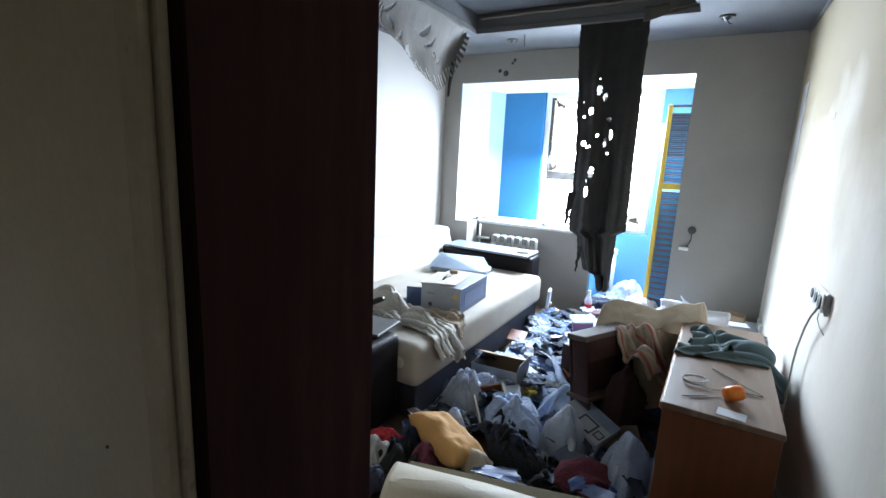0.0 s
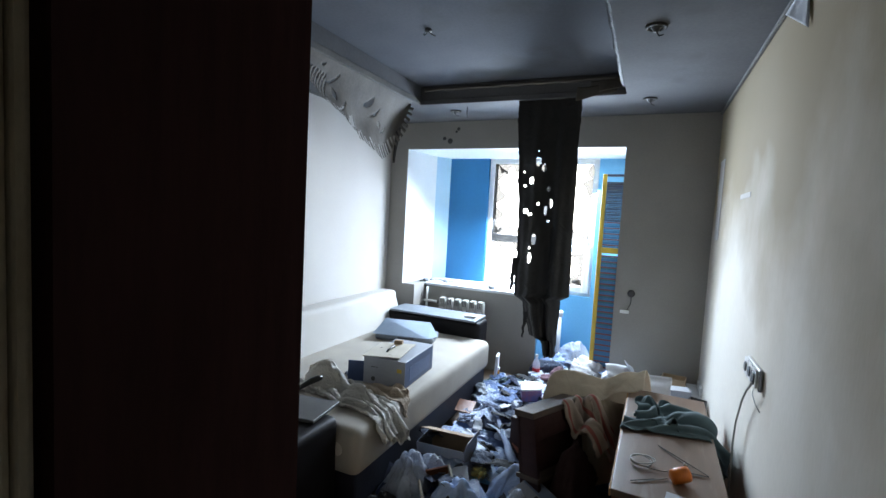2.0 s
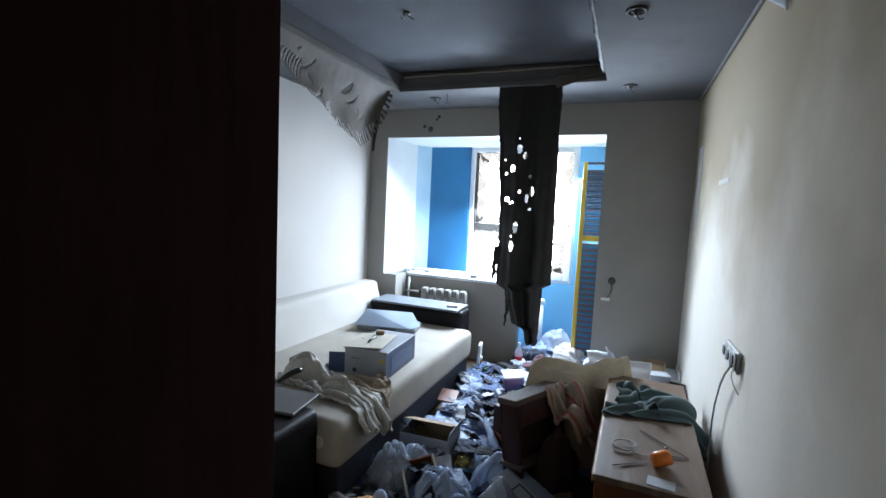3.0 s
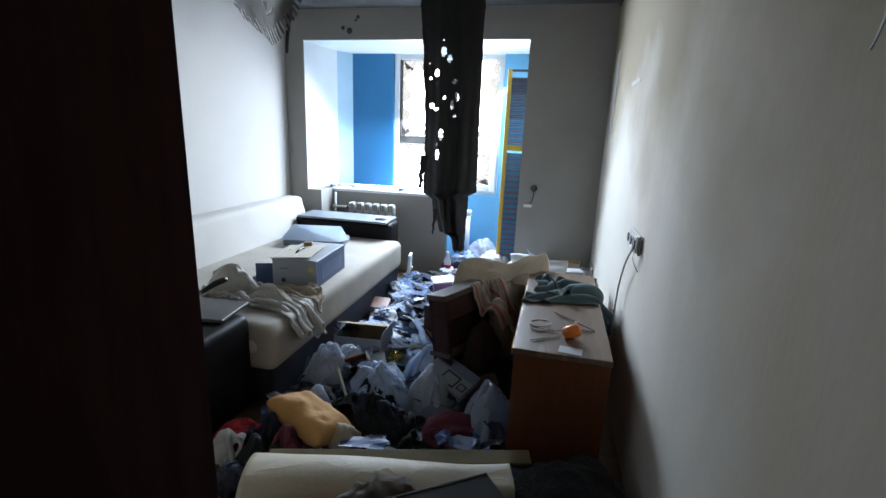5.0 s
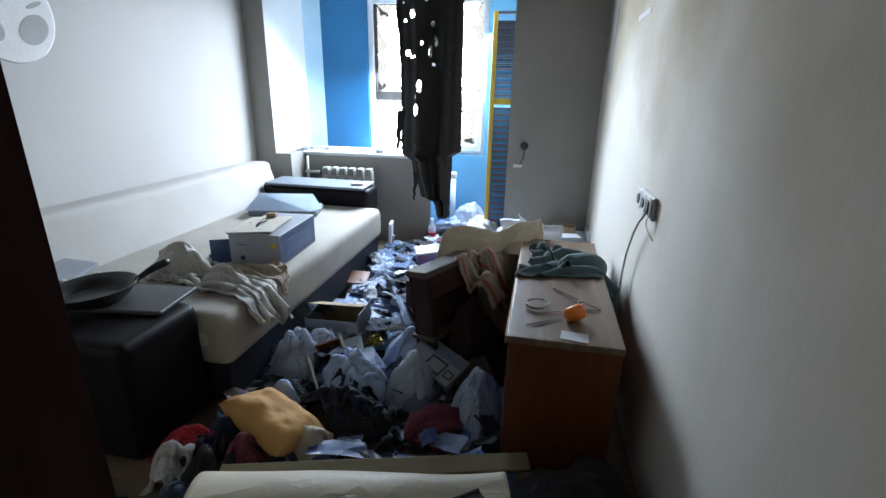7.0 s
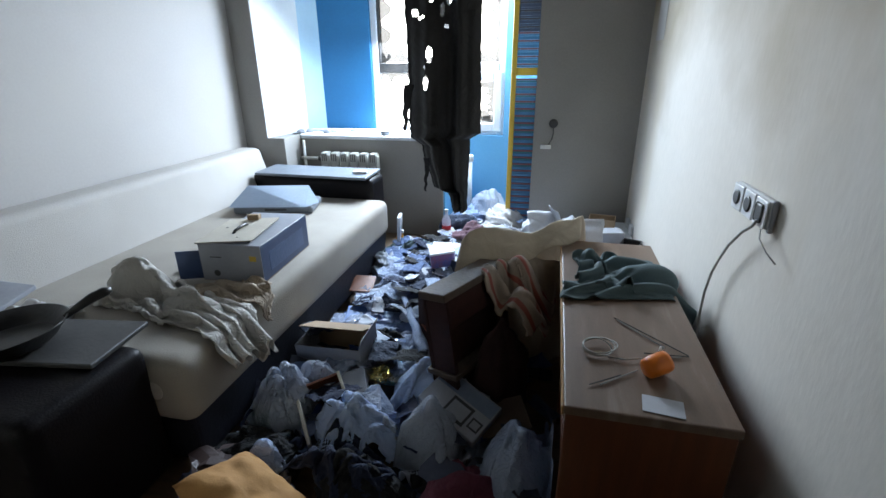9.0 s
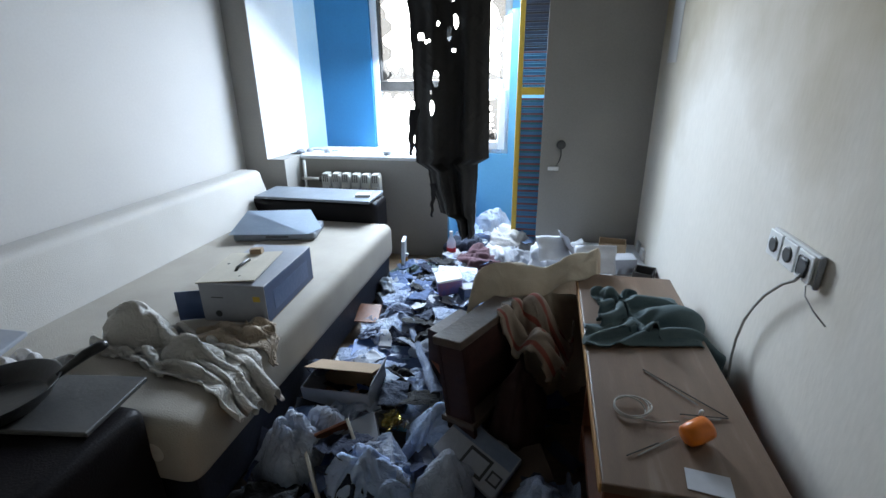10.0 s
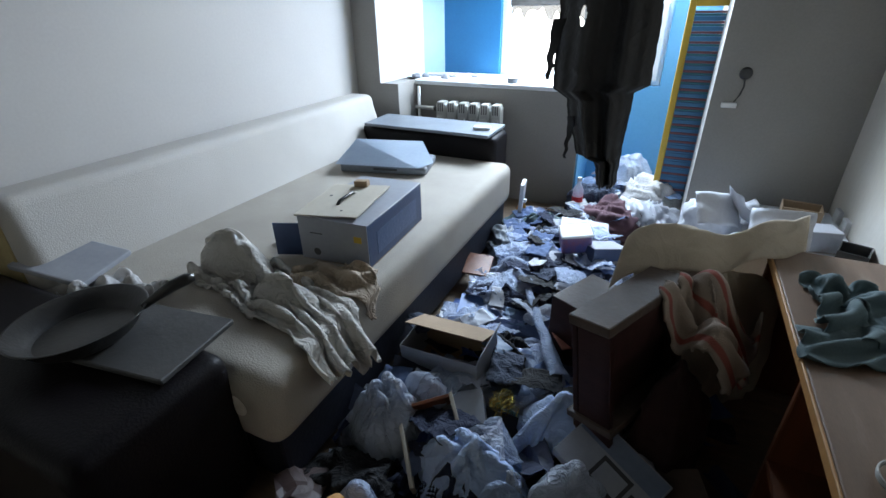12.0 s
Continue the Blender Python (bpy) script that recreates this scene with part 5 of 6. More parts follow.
PILE = [solid_lump((-0.65, 2.16, 0.0), (0.24, 0.14, 0.10)), solid_lump((-0.49, 2.30, 0.0), (0.16, 0.12, 0.10)), solid_lump((-0.05, 1.98, 0.1), (0.50, 0.13, 0.13))]
for size, at, turn, squeeze, m, seed, label in (
        ((0.44, 0.28), (-0.775, 2.20, 0.30), 5, (0.58, 0.42), CLR, 55, "bright red shirt with white trim on the clothes pile"),
        ((0.34, 0.30), (-0.745, 2.08, 0.30), -8, (0.42, 0.38), CLW, 57, "crumpled white vest on the clothes pile"),
        ((0.44, 0.28), (-0.635, 2.225, 0.30), 65, (0.46, 0.42), CLD, 59, "dark navy trousers on the clothes pile"),
        ((0.36, 0.28), (-0.515, 2.165, 0.30), 75, (0.50, 0.40), CLM, 61, "maroon knitted top on the clothes pile"),
        ((0.42, 0.30), (-0.615, 2.085, 0.32), 25, (0.48, 0.40), CLK, 69, "black jumper on the clothes pile"),
        ((0.34, 0.28), (-0.635, 1.965, 0.26), 40, (0.50, 0.42), CLJ, 63, "blue denim crumpled on the floor"),
        ((0.40, 0.30), (-0.60, 1.80, 0.24), 15, (0.52, 0.50), CLR, 68, "red sports shirt crumpled on the floor"),
        ((0.42, 0.34), (-0.345, 2.29, 0.30), -35, (0.48, 0.52), CLC, 53, "cream quilted cloth beside the pillow")):
    cloth("shirt" if "shirt" in label else "garment", size, pose(*at, 0, 0, turn), squeeze, PILE + [solid_lump((at[0], at[1], 0), (size[0] * 0.18, size[1] * 0.16, 0.13))], m, seed, label)

# ---- the middle of the floor ----
MID = [solid_lump((-0.31, 2.70, 0.0), (0.17, 0.11, 0.13)), solid_lump((-0.10, 2.97, 0.0), (0.16, 0.08, 0.11)), solid_lump((-0.30, 2.50, 0.0), (0.22, 0.12, 0.12)), solid_lump((-0.05, 2.72, 0.0), (0.10, 0.09, 0.20))]
for size, at, turn, squeeze, m, seed, label in (
        ((0.85, 0.46), (-0.36, 2.57, 0.32), -14, (0.60, 0.46), CLD, 71, "dark striped trousers crumpled on the floor"),
        ((0.66, 0.50), (-0.14, 2.48, 0.34), 20, (0.58, 0.50), CLK, 72, "black trousers crumpled on the floor"),
        ((0.62, 0.52), (-0.34, 2.72, 0.36), 12, (0.52, 0.42), CLB, 73, "crumpled light blue shirt on the rubbish"),
        ((0.70, 0.36), (-0.12, 2.97, 0.32), 42, (0.62, 0.46), CLB, 74, "light blue shirt sleeve stretched over the rubbish")):
    cloth("shirt" if "shirt" in label else "trousers", size, pose(*at, 0, 0, turn), squeeze, MID + ([solid_lump((at[0], at[1], 0.0), (0.15, 0.10, 0.17))] if m is CLB else []), m, seed, label, keep=ragged_outline)
cloth("plastic_sheet", (0.62, 0.56), pose(0.24, 2.66, 0.42, 0, 0, 12), (0.52, 0.62), DESKS + [solid_lump((0.25, 2.66, 0.0), (0.11, 0.15, 0.19))], PLASTIC, 77, "clear plastic film crumpled against the desk", "plastic film", thick=0.0015, bend=0.4)
cloth("plastic_bag", (0.52, 0.50), pose(-0.06, 2.72, 0.44, 0, 0, 30), (0.48, 0.46), MID, PLASTICW, 76, "crumpled white plastic bag on the printed box", "bag", thick=0.0015, bend=0.4)
pbag = cloth("plastic_bag", (0.78, 0.74), pose(-0.635, 2.78, 0.46, 0, 0, 20), (0.40, 0.38), [solid_lump((-0.635, 2.78, 0.0), (0.12, 0.12, 0.19))], PLASTICW, 75, "puffy translucent white plastic bag beside the sofa", "bag", cell=0.011, thick=0.0015, bend=0.4)
cloth("plastic_bag", (0.46, 0.34), pose(-0.56, 2.90, 0.42, 0, 0, 35), (0.50, 0.40), [solid_lump((-0.56, 2.90, 0.0), (0.10, 0.06, 0.19))], PLASTICW, 78, "gathered clear plastic bag leaning on the carton", "bag", cell=0.011, thick=0.0015, bend=0.4)
cloth("plastic_sheet", (0.34, 0.28), pose(-0.555, 2.50, 0.34, 0, 0, 15), (0.42, 0.42), [solid_lump((-0.555, 2.50, 0.0), (0.05, 0.04, 0.17))], PLASTIC, 79, "scrap of clear bluish plastic film", "plastic film", thick=0.0015, bend=0.4)
heap("cloth", (0.10, 2.55, 0.0), (0.14, 0.12, 0.10), CLM, 79, "dark red cloth under the plastic", "clothing", 0, folds=0.62, freq=10)
sb = carton("open_carton", (-0.56, 3.115, 0.045), (0.30, 0.19, 0.15), -2, (CARD, CARDW, CARDW, CARD), "open white and brown cardboard carton on the rubbish", (("b", 155, 0.145, CARD), ("r", 70, 0.05, CARDW)), True, (4, -3))
dr = thing("wooden_drawer", pose(-0.46, 2.77, 0.05, 20, -10, 35), "small broken light wood drawer", "drawer")
part("side", block((-0.09, -0.12, 0), (-0.078, 0.12, 0.09), 0.002), CREAMCARD, dr)
part("side", block((0.078, -0.12, 0), (0.09, 0.12, 0.09), 0.002), CREAMCARD, dr)
part("bottom", block((-0.078, -0.12, 0), (0.078, 0.12, 0.006)), WOODR, dr)
part("back", block((-0.078, 0.108, 0.006), (0.078, 0.12, 0.085), 0.002), WOODR, dr)
pb = thing("printed_carton", pose(0.03, 2.85, 0.11, 16, 14, -28), "flattened white and dark printed carton", "box")
part("body", block((-0.13, -0.085, 0), (0.13, 0.085, 0.045), 0.003), CARDW, pb)
part("print", block((-0.125, 0.02, 0.045), (0.125, 0.08, 0.0458)), mat("blue_grey_print", (0.2, 0.25, 0.34), (0.15, 0.19, 0.27), 0.4, 8), pb, "blue-grey printed band")
part("print", block((-0.03, -0.07, 0.045), (0.065, 0.012, 0.0458)), SOCKD, pb, "black printed panel")
part("print", block((-0.02, -0.058, 0.0458), (0.055, 0.0, 0.0464)), CARDW, pb, "white label field")
part("print", block((0.075, -0.055, 0.045), (0.12, -0.012, 0.0458)), SOCKD, pb, "dark square patch")
part("print", block((0.082, -0.048, 0.0458), (0.113, -0.019, 0.0464)), GRAYCARD, pb)
fl = part("cardboard_piece", block((-0.09, -0.07, 0), (0.09, 0.07, 0.005), 0.001), mat("dark_card", (0.15, 0.10, 0.07), (0.1, 0.07, 0.05), 0.85, 6))
fl.matrix_world = pose(0.19, 2.85, 0.10, 14, -8, 20)
tagged(fl, "brown cardboard flap leaning on the rubbish", "cardboard")
carton("crushed_box", (-0.42, 2.90, 0.04), (0.16, 0.12, 0.09), 25, (CARD, GRAYCARD, GRAYCARD, GRAYCARD), "crushed grey-white cardboard box", (), tilt=(14, -12))
# tinsel
rnd = random.Random(5)
bm = bmesh.new()
for k in range(260):
    p = Vector((rnd.gauss(0, 0.028), rnd.gauss(0, 0.02), abs(rnd.gauss(0, 0.018))))
    d = Vector((rnd.uniform(-1, 1), rnd.uniform(-1, 1), rnd.uniform(-0.6, 1))).normalized() * 0.014
    n = d.cross(Vector((rnd.random(), rnd.random(), rnd.random()))).normalized() * 0.0012
    bm.faces.new([bm.verts.new(p + q) for q in (-d - n, d - n, d + n, -d + n)])
tin = part("tinsel", bm, GOLD)
tin.matrix_world = pose(-0.31, 2.95, 0.12, 0, 0, 25)
tagged(tin, "tuft of gold tinsel among the rubbish", "tinsel")


for size, at, turn, squeeze, h, m, seed, name, label in (
        ((0.56, 0.46), (-0.26, 3.56, 0.30), -25, (0.74, 0.66), 0.12, CLD, 92, "coat", "dark grey coat spread over the rubbish"),
        ((0.44, 0.40), (-0.40, 3.24, 0.28), 30, (0.62, 0.60), 0.11, CLK, 91, "garment", "black striped cloth crumpled on the floor"),
        ((0.44, 0.40), (-0.15, 3.80, 0.30), 15, (0.66, 0.60), 0.12, CLD, 93, "garment", "dark navy garment thrown over the rubbish"),
        ((0.36, 0.34), (-0.53, 3.32, 0.26), 60, (0.62, 0.62), 0.08, CLK, 94, "garment", "black garment crumpled behind the carton")):
    cloth(name, size, pose(*at, 0, 0, turn), squeeze, [solid_lump((at[0], at[1], 0), (0.16, 0.14, h))], m, seed, label)


def filmtube(u, v):
    p = Vector((-0.41, 3.60, 0.15)).lerp(Vector((-0.17, 3.13, 0.13)), v)
    a = u * 2 * math.pi
    r = 0.028 * (1 + 0.35 * noise.noise((v * 6, math.cos(a), 1))) * (0.6 + 0.8 * v ** 3)
    return p + Vector((0.89, 0.46, 0)) * math.cos(a) * r + Vector((0, 0, 1)) * math.sin(a) * r * 0.7


ft = part("plastic_sleeve", sheet_mesh(20, 60, filmtube, None, 0.0015), PLASTIC, smooth=True)
tagged(ft, "long twisted clear plastic sleeve", "plastic film")
for k, (x, y, rx, ry, h, tu) in enumerate(((-0.55, 3.85, 0.15, 0.12, 0.13, 20), (-0.46, 4.12, 0.13, 0.10, 0.14, -10), (-0.50, 3.62, 0.10, 0.09, 0.12, 0), (-0.22, 3.10, 0.08, 0.07, 0.14, 30), (-0.31, 3.33, 0.08, 0.06, 0.13, 10), (-0.36, 3.02, 0.05, 0.04, 0.11, 0), (-0.6, 4.0, 0.1, 0.09, 0.1, 50))):
    cloth("plastic_sheet", (rx * 3.6, ry * 3.4), pose(x, y, h + 0.14, 0, 0, tu), (0.60, 0.60), [solid_lump((x, y, 0), (rx * 0.8, ry * 0.8, h * 0.8))], PLASTIC, 100 + k, "crumpled clear plastic wrapping shining in the light", "plastic film", cell=0.013, thick=0.0015, bend=0.4, steps=80, group="plastic wrappings on the floor")
bp = thing("blue_pack", pose(-0.30, 4.08, 0.15, 10, -6, 20), "blue and red printed food tub lying on the rubbish", "tub")
part("tub", block((-0.075, -0.055, 0), (0.075, 0.055, 0.105), 0.02, seg=3), mat("blue_pack_print", (0.05, 0.13, 0.40), (0.30, 0.10, 0.14), 0.35, 9, 0.0), bp, smooth=True)
part("lid", block((-0.078, -0.058, 0.10), (0.078, 0.058, 0.114), 0.012, seg=2), SOCKW, bp, "pale lid")
carton("white_box", (-0.36, 3.98, 0.05), (0.16, 0.12, 0.08), 30, (CARD, CARDW, CARDW, CARDW), "small white cardboard box on the rubbish", (), tilt=(5, 8))
carton("blue_box", (-0.16, 4.06, 0.05), (0.18, 0.14, 0.14), 35, (CARD, NAVY, NAVY, GRAYCARD), "light blue cardboard box among the rubbish", (), tilt=(-10, 6))
for k, (x, y, z, w, d, tu, tx, m, lab) in enumerate(((-0.72, 3.80, 0.10, 0.13, 0.17, 10, 8, WOODR, "reddish-brown card folder on the rubbish"), (-0.57, 3.45, 0.10, 0.20, 0.15, 12, 4, mat("blue_folder", (0.10, 0.20, 0.46), (0.08, 0.15, 0.36), 0.4, 6, 0.05), "blue plastic folder on the rubbish"),
                                                    (-0.26, 3.05, 0.07, 0.22, 0.16, -10, 4, LBLUE, "light blue sheet on the floor"), (-0.20, 3.36, 0.13, 0.08, 0.12, 40, 10, mat("salmon_card", (0.5, 0.2, 0.14), (0.42, 0.16, 0.11), 0.6, 6), "salmon-pink card scrap on the rubbish"),
                                                    (-0.30, 4.35, 0.14, 0.26, 0.18, 8, 6, PAPERW, "white paper tray lid among the rubbish"))):
    fo = part("folder", block((-w / 2, -d / 2, 0), (w / 2, d / 2, 0.008), 0.002), m)
    fo.matrix_world = pose(x, y, z, tx, 4, tu)
    tagged(fo, lab, "folder")
yb = thing("yellow_bottle", pose(-0.73, 4.50, 0.05, 0, 15, 0), "small yellow-orange plastic bottle", "bottle")
part("body", lathe([(0.028, 0), (0.03, 0.01), (0.03, 0.10), (0.015, 0.125), (0.012, 0.14)], 20), mat("amber_plastic", (0.6, 0.27, 0.03), (0.5, 0.22, 0.03), 0.35, 8), yb, smooth=True)
part("cap", lathe([(0.014, 0.14), (0.014, 0.16)], 16), SOCKW, yb)

# ---- far floor, by the window ----
DUSK = mat("dusky_red_cloth", (0.16, 0.085, 0.10), (0.11, 0.06, 0.075), 0.9, 8, 0.3, fine=160)
PALEBOX = mat("dull_blue_card", (0.12, 0.19, 0.30), (0.09, 0.15, 0.24), 0.5, 8, 0.05)
for k, (x, y, rx, ry, h, m, tu, lab) in enumerate(((-0.55, 4.42, 0.22, 0.15, 0.15, CLG, 0, "grey-green cloth crumpled below the window"), (-0.70, 4.18, 0.12, 0.12, 0.13, GREYB, 20, "grey crumpled packaging below the window"),
                                                (-0.20, 4.62, 0.20, 0.15, 0.20, DUSK, 20, "dusky red cloth crumpled in the balcony doorway"), (-0.32, 4.85, 0.16, 0.15, 0.20, CLJ, 0, "blue striped cloth crumpled in the balcony doorway"),
                                                (0.02, 4.72, 0.17, 0.14, 0.21, GRAYCARD, 30, "grey cloth crumpled in the balcony doorway"), (0.0, 5.05, 0.18, 0.16, 0.22, CLW, 0, "pale cloth heap on the balcony floor"), (-0.28, 5.2, 0.18, 0.16, 0.19, CLB, 0, "pale blue cloth heap on the balcony floor"))):
    heap("cloth", (x, y, 0.0), (rx, ry, h), m, 120 + k, lab, "clothing", tu, folds=0.88, freq=13)
wb = heap("paper_sack", (-0.15, 5.24, 0.16), (0.12, 0.10, 0.20), PLASTICW, 131, "crumpled grey-white sack on the balcony floor", "sack", 0, folds=0.60, freq=9, flat=0.35, facet=0.22, stretch=0.6)
pp = thing("white_pipe", pose(-0.335, 5.30, 0), "white pipe with a cap in the balcony corner", "pipe")
part("pipe", lathe([(0.025, 0), (0.025, 0.58)], 20), PVC, pp, smooth=True)
part("cap", lathe([(0.033, 0.56), (0.035, 0.58), (0.035, 0.61), (0.03, 0.615)], 20), PVC, pp, smooth=True)
bt = thing("bottle", pose(-0.41, 4.72, 0.10), "clear plastic bottle with a red label", "bottle")
part("body", lathe([(0.03, 0), (0.033, 0.01), (0.033, 0.13), (0.013, 0.17), (0.012, 0.19)], 24), PLASTICW, bt, smooth=True)
part("label", lathe([(0.0336, 0.05), (0.0336, 0.09)], 24), CLR, bt, "faded red label")
part("cap", lathe([(0.014, 0.19), (0.014, 0.21)], 16), SOCKW, bt)
# boxes and papers in the far right corner
lowc = thing("low_cabinet", pose(0.66, 4.30, 0), "low white cabinet in the corner behind the desk", "cabinet")
part("body", block((-0.15, -0.30, 0.0), (0.17, 0.35, 0.29), 0.004), GRAYCARD, lowc)
part("top", block((-0.16, -0.31, 0.29), (0.175, 0.36, 0.305), 0.004), PVC, lowc, "white top")
carton("brown_box", (0.66, 4.45, 0.306), (0.16, 0.12, 0.09), -8, (CARD, CARD, CARD, CARD), "small open brown cardboard box on the low cabinet", (), True)
carton("white_box", (0.68, 4.18, 0.306), (0.13, 0.10, 0.09), 12, (CARD, CARDW, PAPERW, PAPERW), "small white cardboard box on the low cabinet", ())
carton("dark_tray", (0.775, 4.06, 0.306), (0.10, 0.12, 0.07), -20, (SOCKD, SOCKD, SOCKD, SOCKD), "small dark tray on the low cabinet", (), True)
for k, (x, y, z, rx, ry, h, tu) in enumerate(((0.28, 4.38, 0.0, 0.17, 0.12, 0.42, 20), (0.45, 4.15, 0.0, 0.12, 0.12, 0.42, 50), (0.36, 3.95, 0.0, 0.16, 0.14, 0.36, 0), (0.48, 4.5, 0.0, 0.10, 0.10, 0.40, 10))):
    heap("wrapping_paper", (x, y, z), (rx, ry, h), PAPERW, 140 + k, "heap of crumpled white wrapping paper", "paper", tu, folds=0.75, freq=9, rings=22, sides=48)
for k, (x, y, z, rx_, ry_, tu) in enumerate(((0.30, 4.28, 0.38, 50, 10, 30), (0.52, 4.10, 0.40, 65, -15, -30), (0.40, 4.30, 0.40, 30, 30, 60))):
    def leaf(u, v, k=k):
        return (0.22 * (u - 0.5), 0.16 * (v - 0.5), 0.03 * math.sin(u * 3 + k) + 0.02 * noise.noise((u * 3, v * 3, k)))
    pf = part("paper_sheet", sheet_mesh(12, 10, leaf, None, 0.0012), PAPERW, smooth=True)
    pf.matrix_world = pose(x, y, z, rx_, ry_, tu)
    tagged(pf, "stiff folded sheet of white paper standing in the heap", "paper")

# on the sill
for k, (x, y, w, d, tu) in enumerate(((-1.60, 5.24, 0.20, 0.10, 12), (-1.50, 5.18, 0.17, 0.06, -8), (-1.42, 5.27, 0.12, 0.07, 30))):
    sp = part("paper_sheet", block((-w / 2, -d / 2, 0), (w / 2, d / 2, 0.014), 0.003), PAPERW)
    sp.matrix_world = pose(x, y, SILL, 0, 0, tu)
    tagged(sp, "dusty paper bundle on the window sill", "paper")
for k, (x, y, r) in enumerate(((-1.71, 5.06, 0.035), (-1.66, 5.12, 0.025), (-1.48, 5.08, 0.03), (-1.30, 5.2, 0.02))):
    heap("rubble", (x, y, SILL), (r, r * 0.8, r * 0.9), GRAYCARD, 150 + k, "crumbled plaster on the window sill", "rubble", group="rubble on the sill", rings=8, sides=24)
ash = thing("ashtray", pose(-0.965, 5.03, SILL), "small dark round ashtray on the window sill", "ashtray")
part("bowl", lathe([(0.03, 0), (0.036, 0.006), (0.038, 0.028), (0.033, 0.028), (0.03, 0.01)], 24), GREYB, ash, smooth=True)
part("rim", lathe([(0.040, 0.026), (0.040, 0.031), (0.034, 0.031)], 24), IRON, ash, smooth=True)


# ---- rubbish strewn over the floor ----
def litter(name, count, area, hgt, size, m, seed, label):
    """Bent scraps of many colours lying over one another."""
    rnd = random.Random(seed)
    vs, fs = [], []
    for k in range(count):
        x, y = rnd.uniform(area[0], area[1]), rnd.uniform(area[2], area[3])
        w, d = rnd.uniform(*size), rnd.uniform(*size) * 0.7
        mm = pose(x, y, rnd.uniform(0.006, hgt), rnd.gauss(0, 16), rnd.gauss(0, 16), rnd.uniform(0, 360))
        bend, tw = rnd.uniform(-0.5, 0.5) * w, rnd.uniform(-0.3, 0.3) * w
        base = len(vs)
        for j in range(4):
            for i in range(4):
                u, v = i / 3 - 0.5, j / 3 - 0.5
                jit = 0.10
                p = mm @ Vector((w * (u + rnd.uniform(-jit, jit)), d * (v + rnd.uniform(-jit, jit)), bend * (u * u - 0.1) + tw * u * v + rnd.uniform(-0.05, 0.05) * w))
                vs.append((p.x, p.y, max(p.z, 0.003)))
        for j in range(3):
            for i in range(3):
                a = base + j * 4 + i
                fs.append((a, a + 1, a + 5, a + 4))
    me = bpy.data.meshes.new(name)
    me.from_pydata(vs, [], fs)
    me.materials.append(m)
    return tagged(new(name, me), label, "rubbish", kind="stuff")


litter("rubbish_layer", 270, (-0.76, 0.34, 2.25, 4.70), 0.10, (0.05, 0.19), MIX, 1, "layer of mixed scraps, packaging and cloth on the floor")
litter("rubbish_layer", 110, (-0.46, 0.16, 4.60, 5.38), 0.19, (0.05, 0.16), palette("pale_mix", [(0.6, 0.6, 0.6), (0.30, 0.33, 0.4), (0.68, 0.68, 0.66), (0.2, 0.3, 0.5), (0.4, 0.36, 0.32), (0.5, 0.52, 0.56)]), 2, "pale papers and scraps on the balcony floor")
litter("film_layer", 50, (-0.72, 0.0, 2.8, 4.4), 0.13, (0.05, 0.17), MIXF, 3, "clear wrapping film scraps on the floor")
litter("rubbish_layer", 150, (-0.95, 0.80, 1.15, 2.3), 0.07, (0.05, 0.17), MIX, 4, "dark scraps on the floor by the door")
litter("rubbish_layer", 60, (0.34, 0.82, 3.55, 4.68), 0.10, (0.05, 0.17), MIX, 6, "mixed scraps on the floor in the corner")


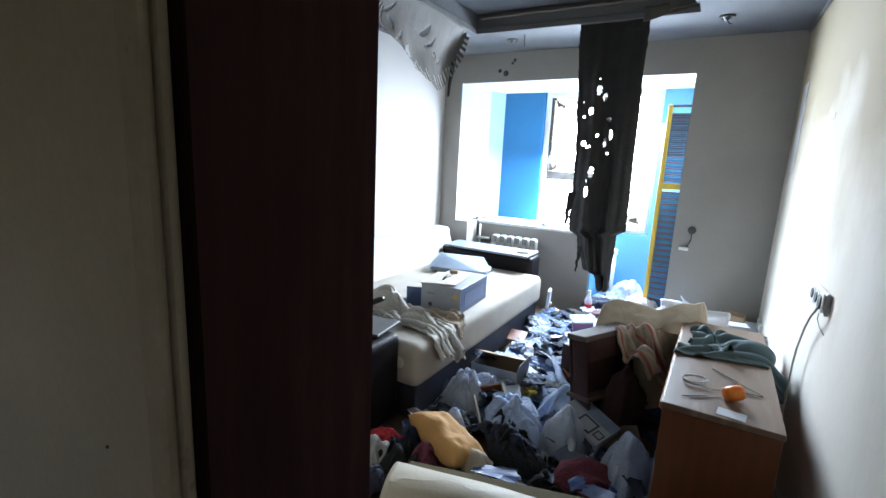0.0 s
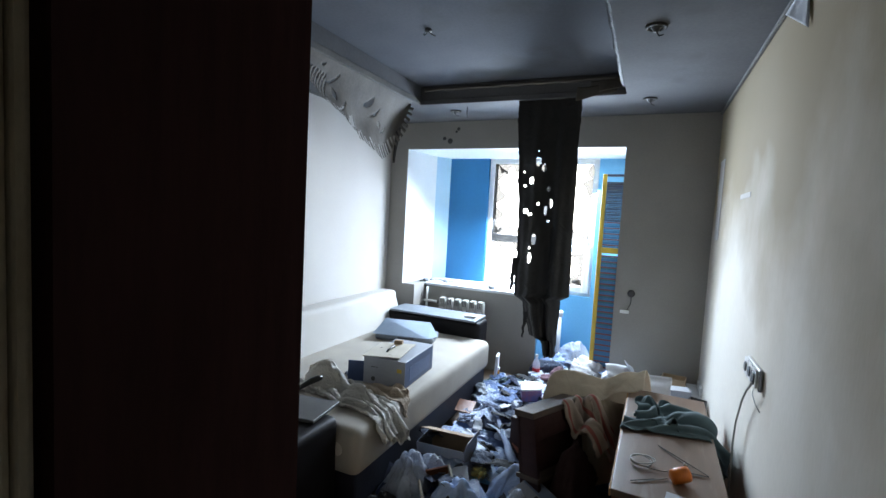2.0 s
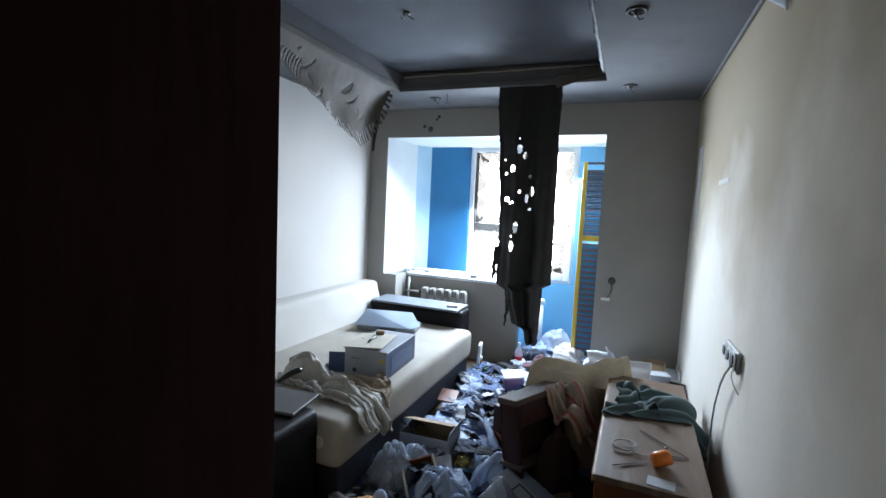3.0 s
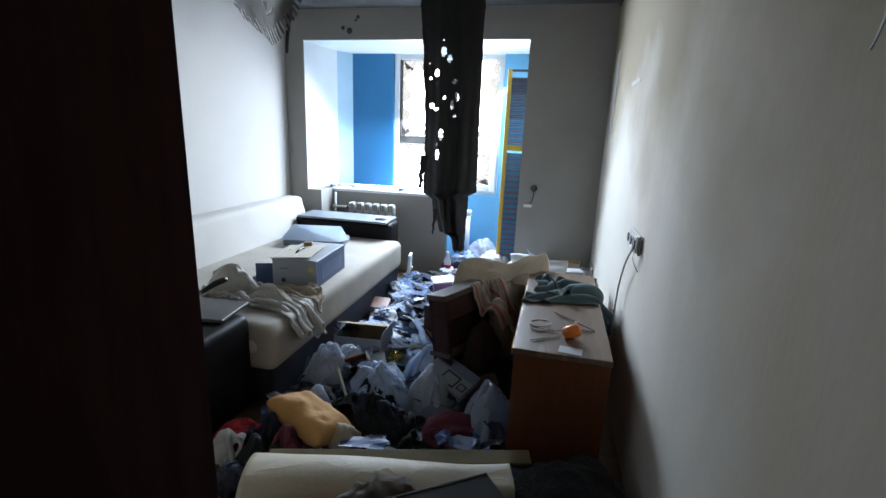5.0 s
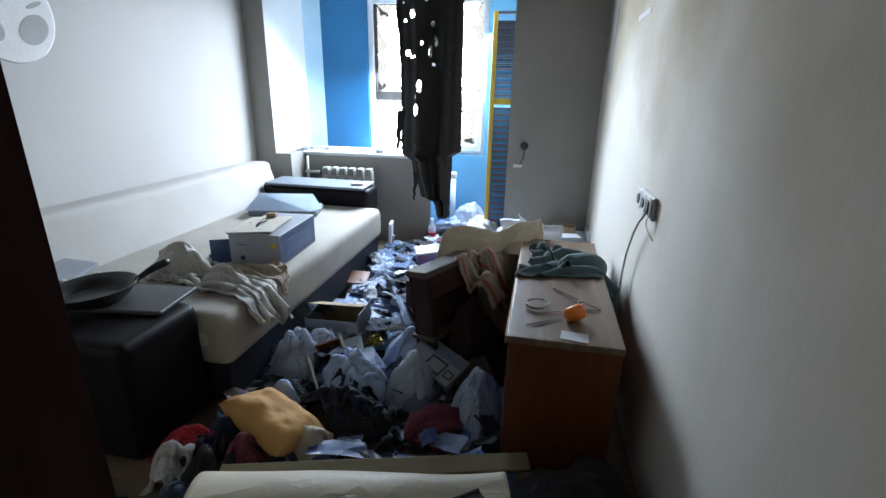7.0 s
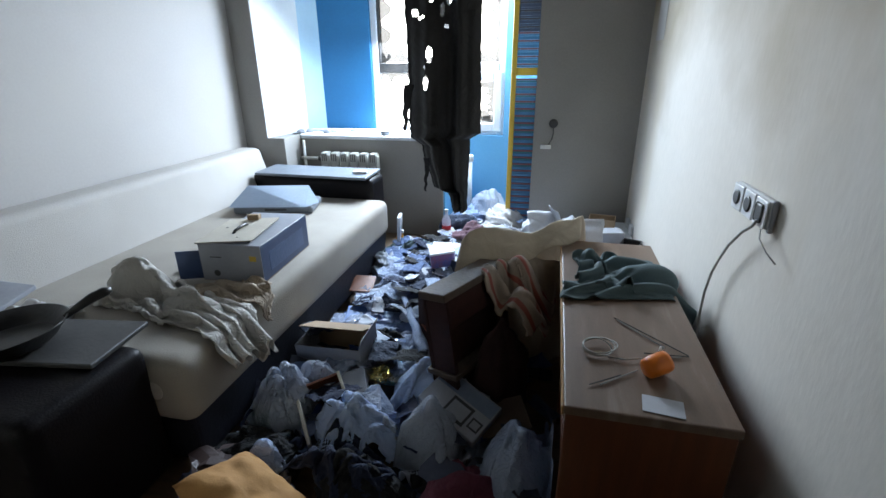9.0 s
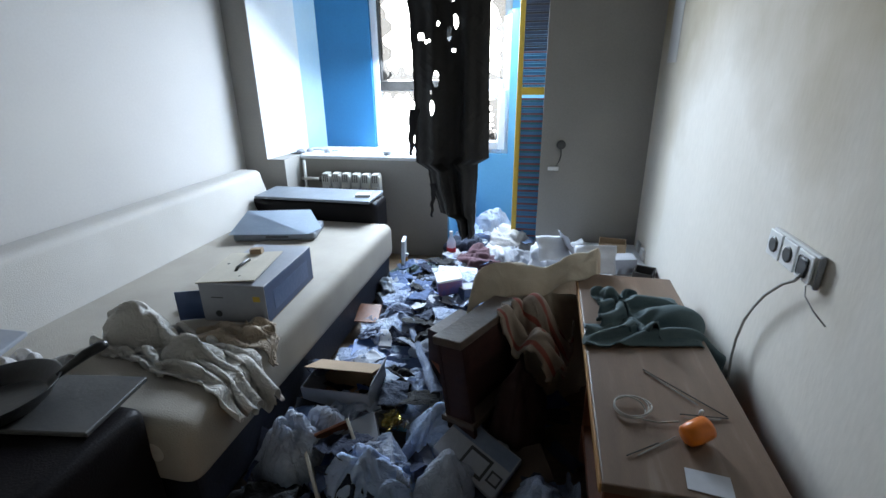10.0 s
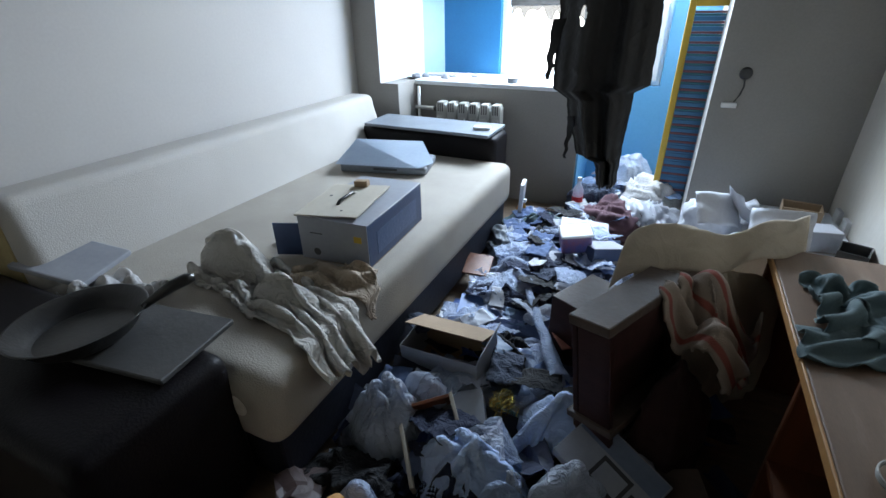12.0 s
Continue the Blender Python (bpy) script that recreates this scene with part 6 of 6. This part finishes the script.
# single papers, rags, cards and wrappers lying on top
RAGB = mat("slate_blue_rag", (0.10, 0.15, 0.27), (0.07, 0.10, 0.19), 0.9, 8, 0.12, fine=200)
SCRAPS = (("wrapper", PLASTIC, "torn clear film crumpled on the rubbish", 0.028), ("card_scrap", GRAYCARD, "grey card scrap lying on the rubbish", 0.004),
          ("rag", CLD, "dark navy rag crumpled on the rubbish", 0.026), ("wrapper", PLASTIC, "clear shiny wrapper crumpled on the rubbish", 0.024), ("rag", CLK, "black rag crumpled on the rubbish", 0.026),
          ("card_scrap", PALEBOX, "dull blue card scrap on the rubbish", 0.004), ("rag", RAGB, "slate blue rag crumpled on the rubbish", 0.024), ("wrapper", CARDW, "printed white wrapper on the rubbish", 0.014),
          ("rag", CLJ, "dark denim rag crumpled on the rubbish", 0.026), ("wrapper", PLASTICW, "whitish plastic wrapper crumpled on the rubbish", 0.022))


def scrap_sheet(w, d, rough, bend, seed):
    def f(u, v):
        x, y = w * (u - 0.5), d * (v - 0.5)
        return (x, y, bend * math.sin(u * 4 + seed) + rough * 1.6 * crease((x, y, 0.0), seed, 15.0))
    return sheet_mesh(16, 13, f, None, 0.0015)


rnd = random.Random(12)
for k in range(150):
    name, m, label, rough = SCRAPS[k % len(SCRAPS)] if k % 15 else ("paper_scrap", PAPERW, "crumpled white paper lying on the rubbish", 0.012)
    x, y = rnd.uniform(-0.70, 0.10), rnd.uniform(2.75, 4.65)
    big = 1.7 if rough > 0.02 else 1.0
    scrap = part(name, scrap_sheet(rnd.uniform(0.06, 0.13) * big, rnd.uniform(0.05, 0.10) * big, rough, rnd.uniform(0.0, 0.012), rnd.uniform(0, 60)), m, smooth=True)
    scrap.matrix_world = pose(x, y, rnd.uniform(0.085, 0.15), rnd.gauss(0, 9), rnd.gauss(0, 9), rnd.uniform(0, 360))
    tagged(scrap, label, name.replace("_", " "), "scraps on the rubbish")
for k, (x, y, z, tu, m) in enumerate(((-0.52, 4.22, 0.12, 30, PLASTIC), (-0.05, 3.72, 0.14, 100, PLASTIC), (-0.36, 3.42, 0.12, 60, PLASTICW), (0.12, 4.45, 0.16, 10, PLASTICW))):
    bo = thing("plastic_bottle", pose(x, y, z, 0, 90, tu), "empty clear plastic bottle lying on the rubbish", "bottle", "bottles on the floor")
    part("body", lathe([(0.026, 0), (0.03, 0.01), (0.03, 0.05), (0.027, 0.06), (0.03, 0.07), (0.03, 0.12), (0.012, 0.155), (0.011, 0.17)], 20), m, bo, smooth=True)
    part("cap", lathe([(0.013, 0.165), (0.013, 0.185)], 14), (LBLUE, CLR, SOCKW, LBLUE)[k], bo, "coloured screw cap")
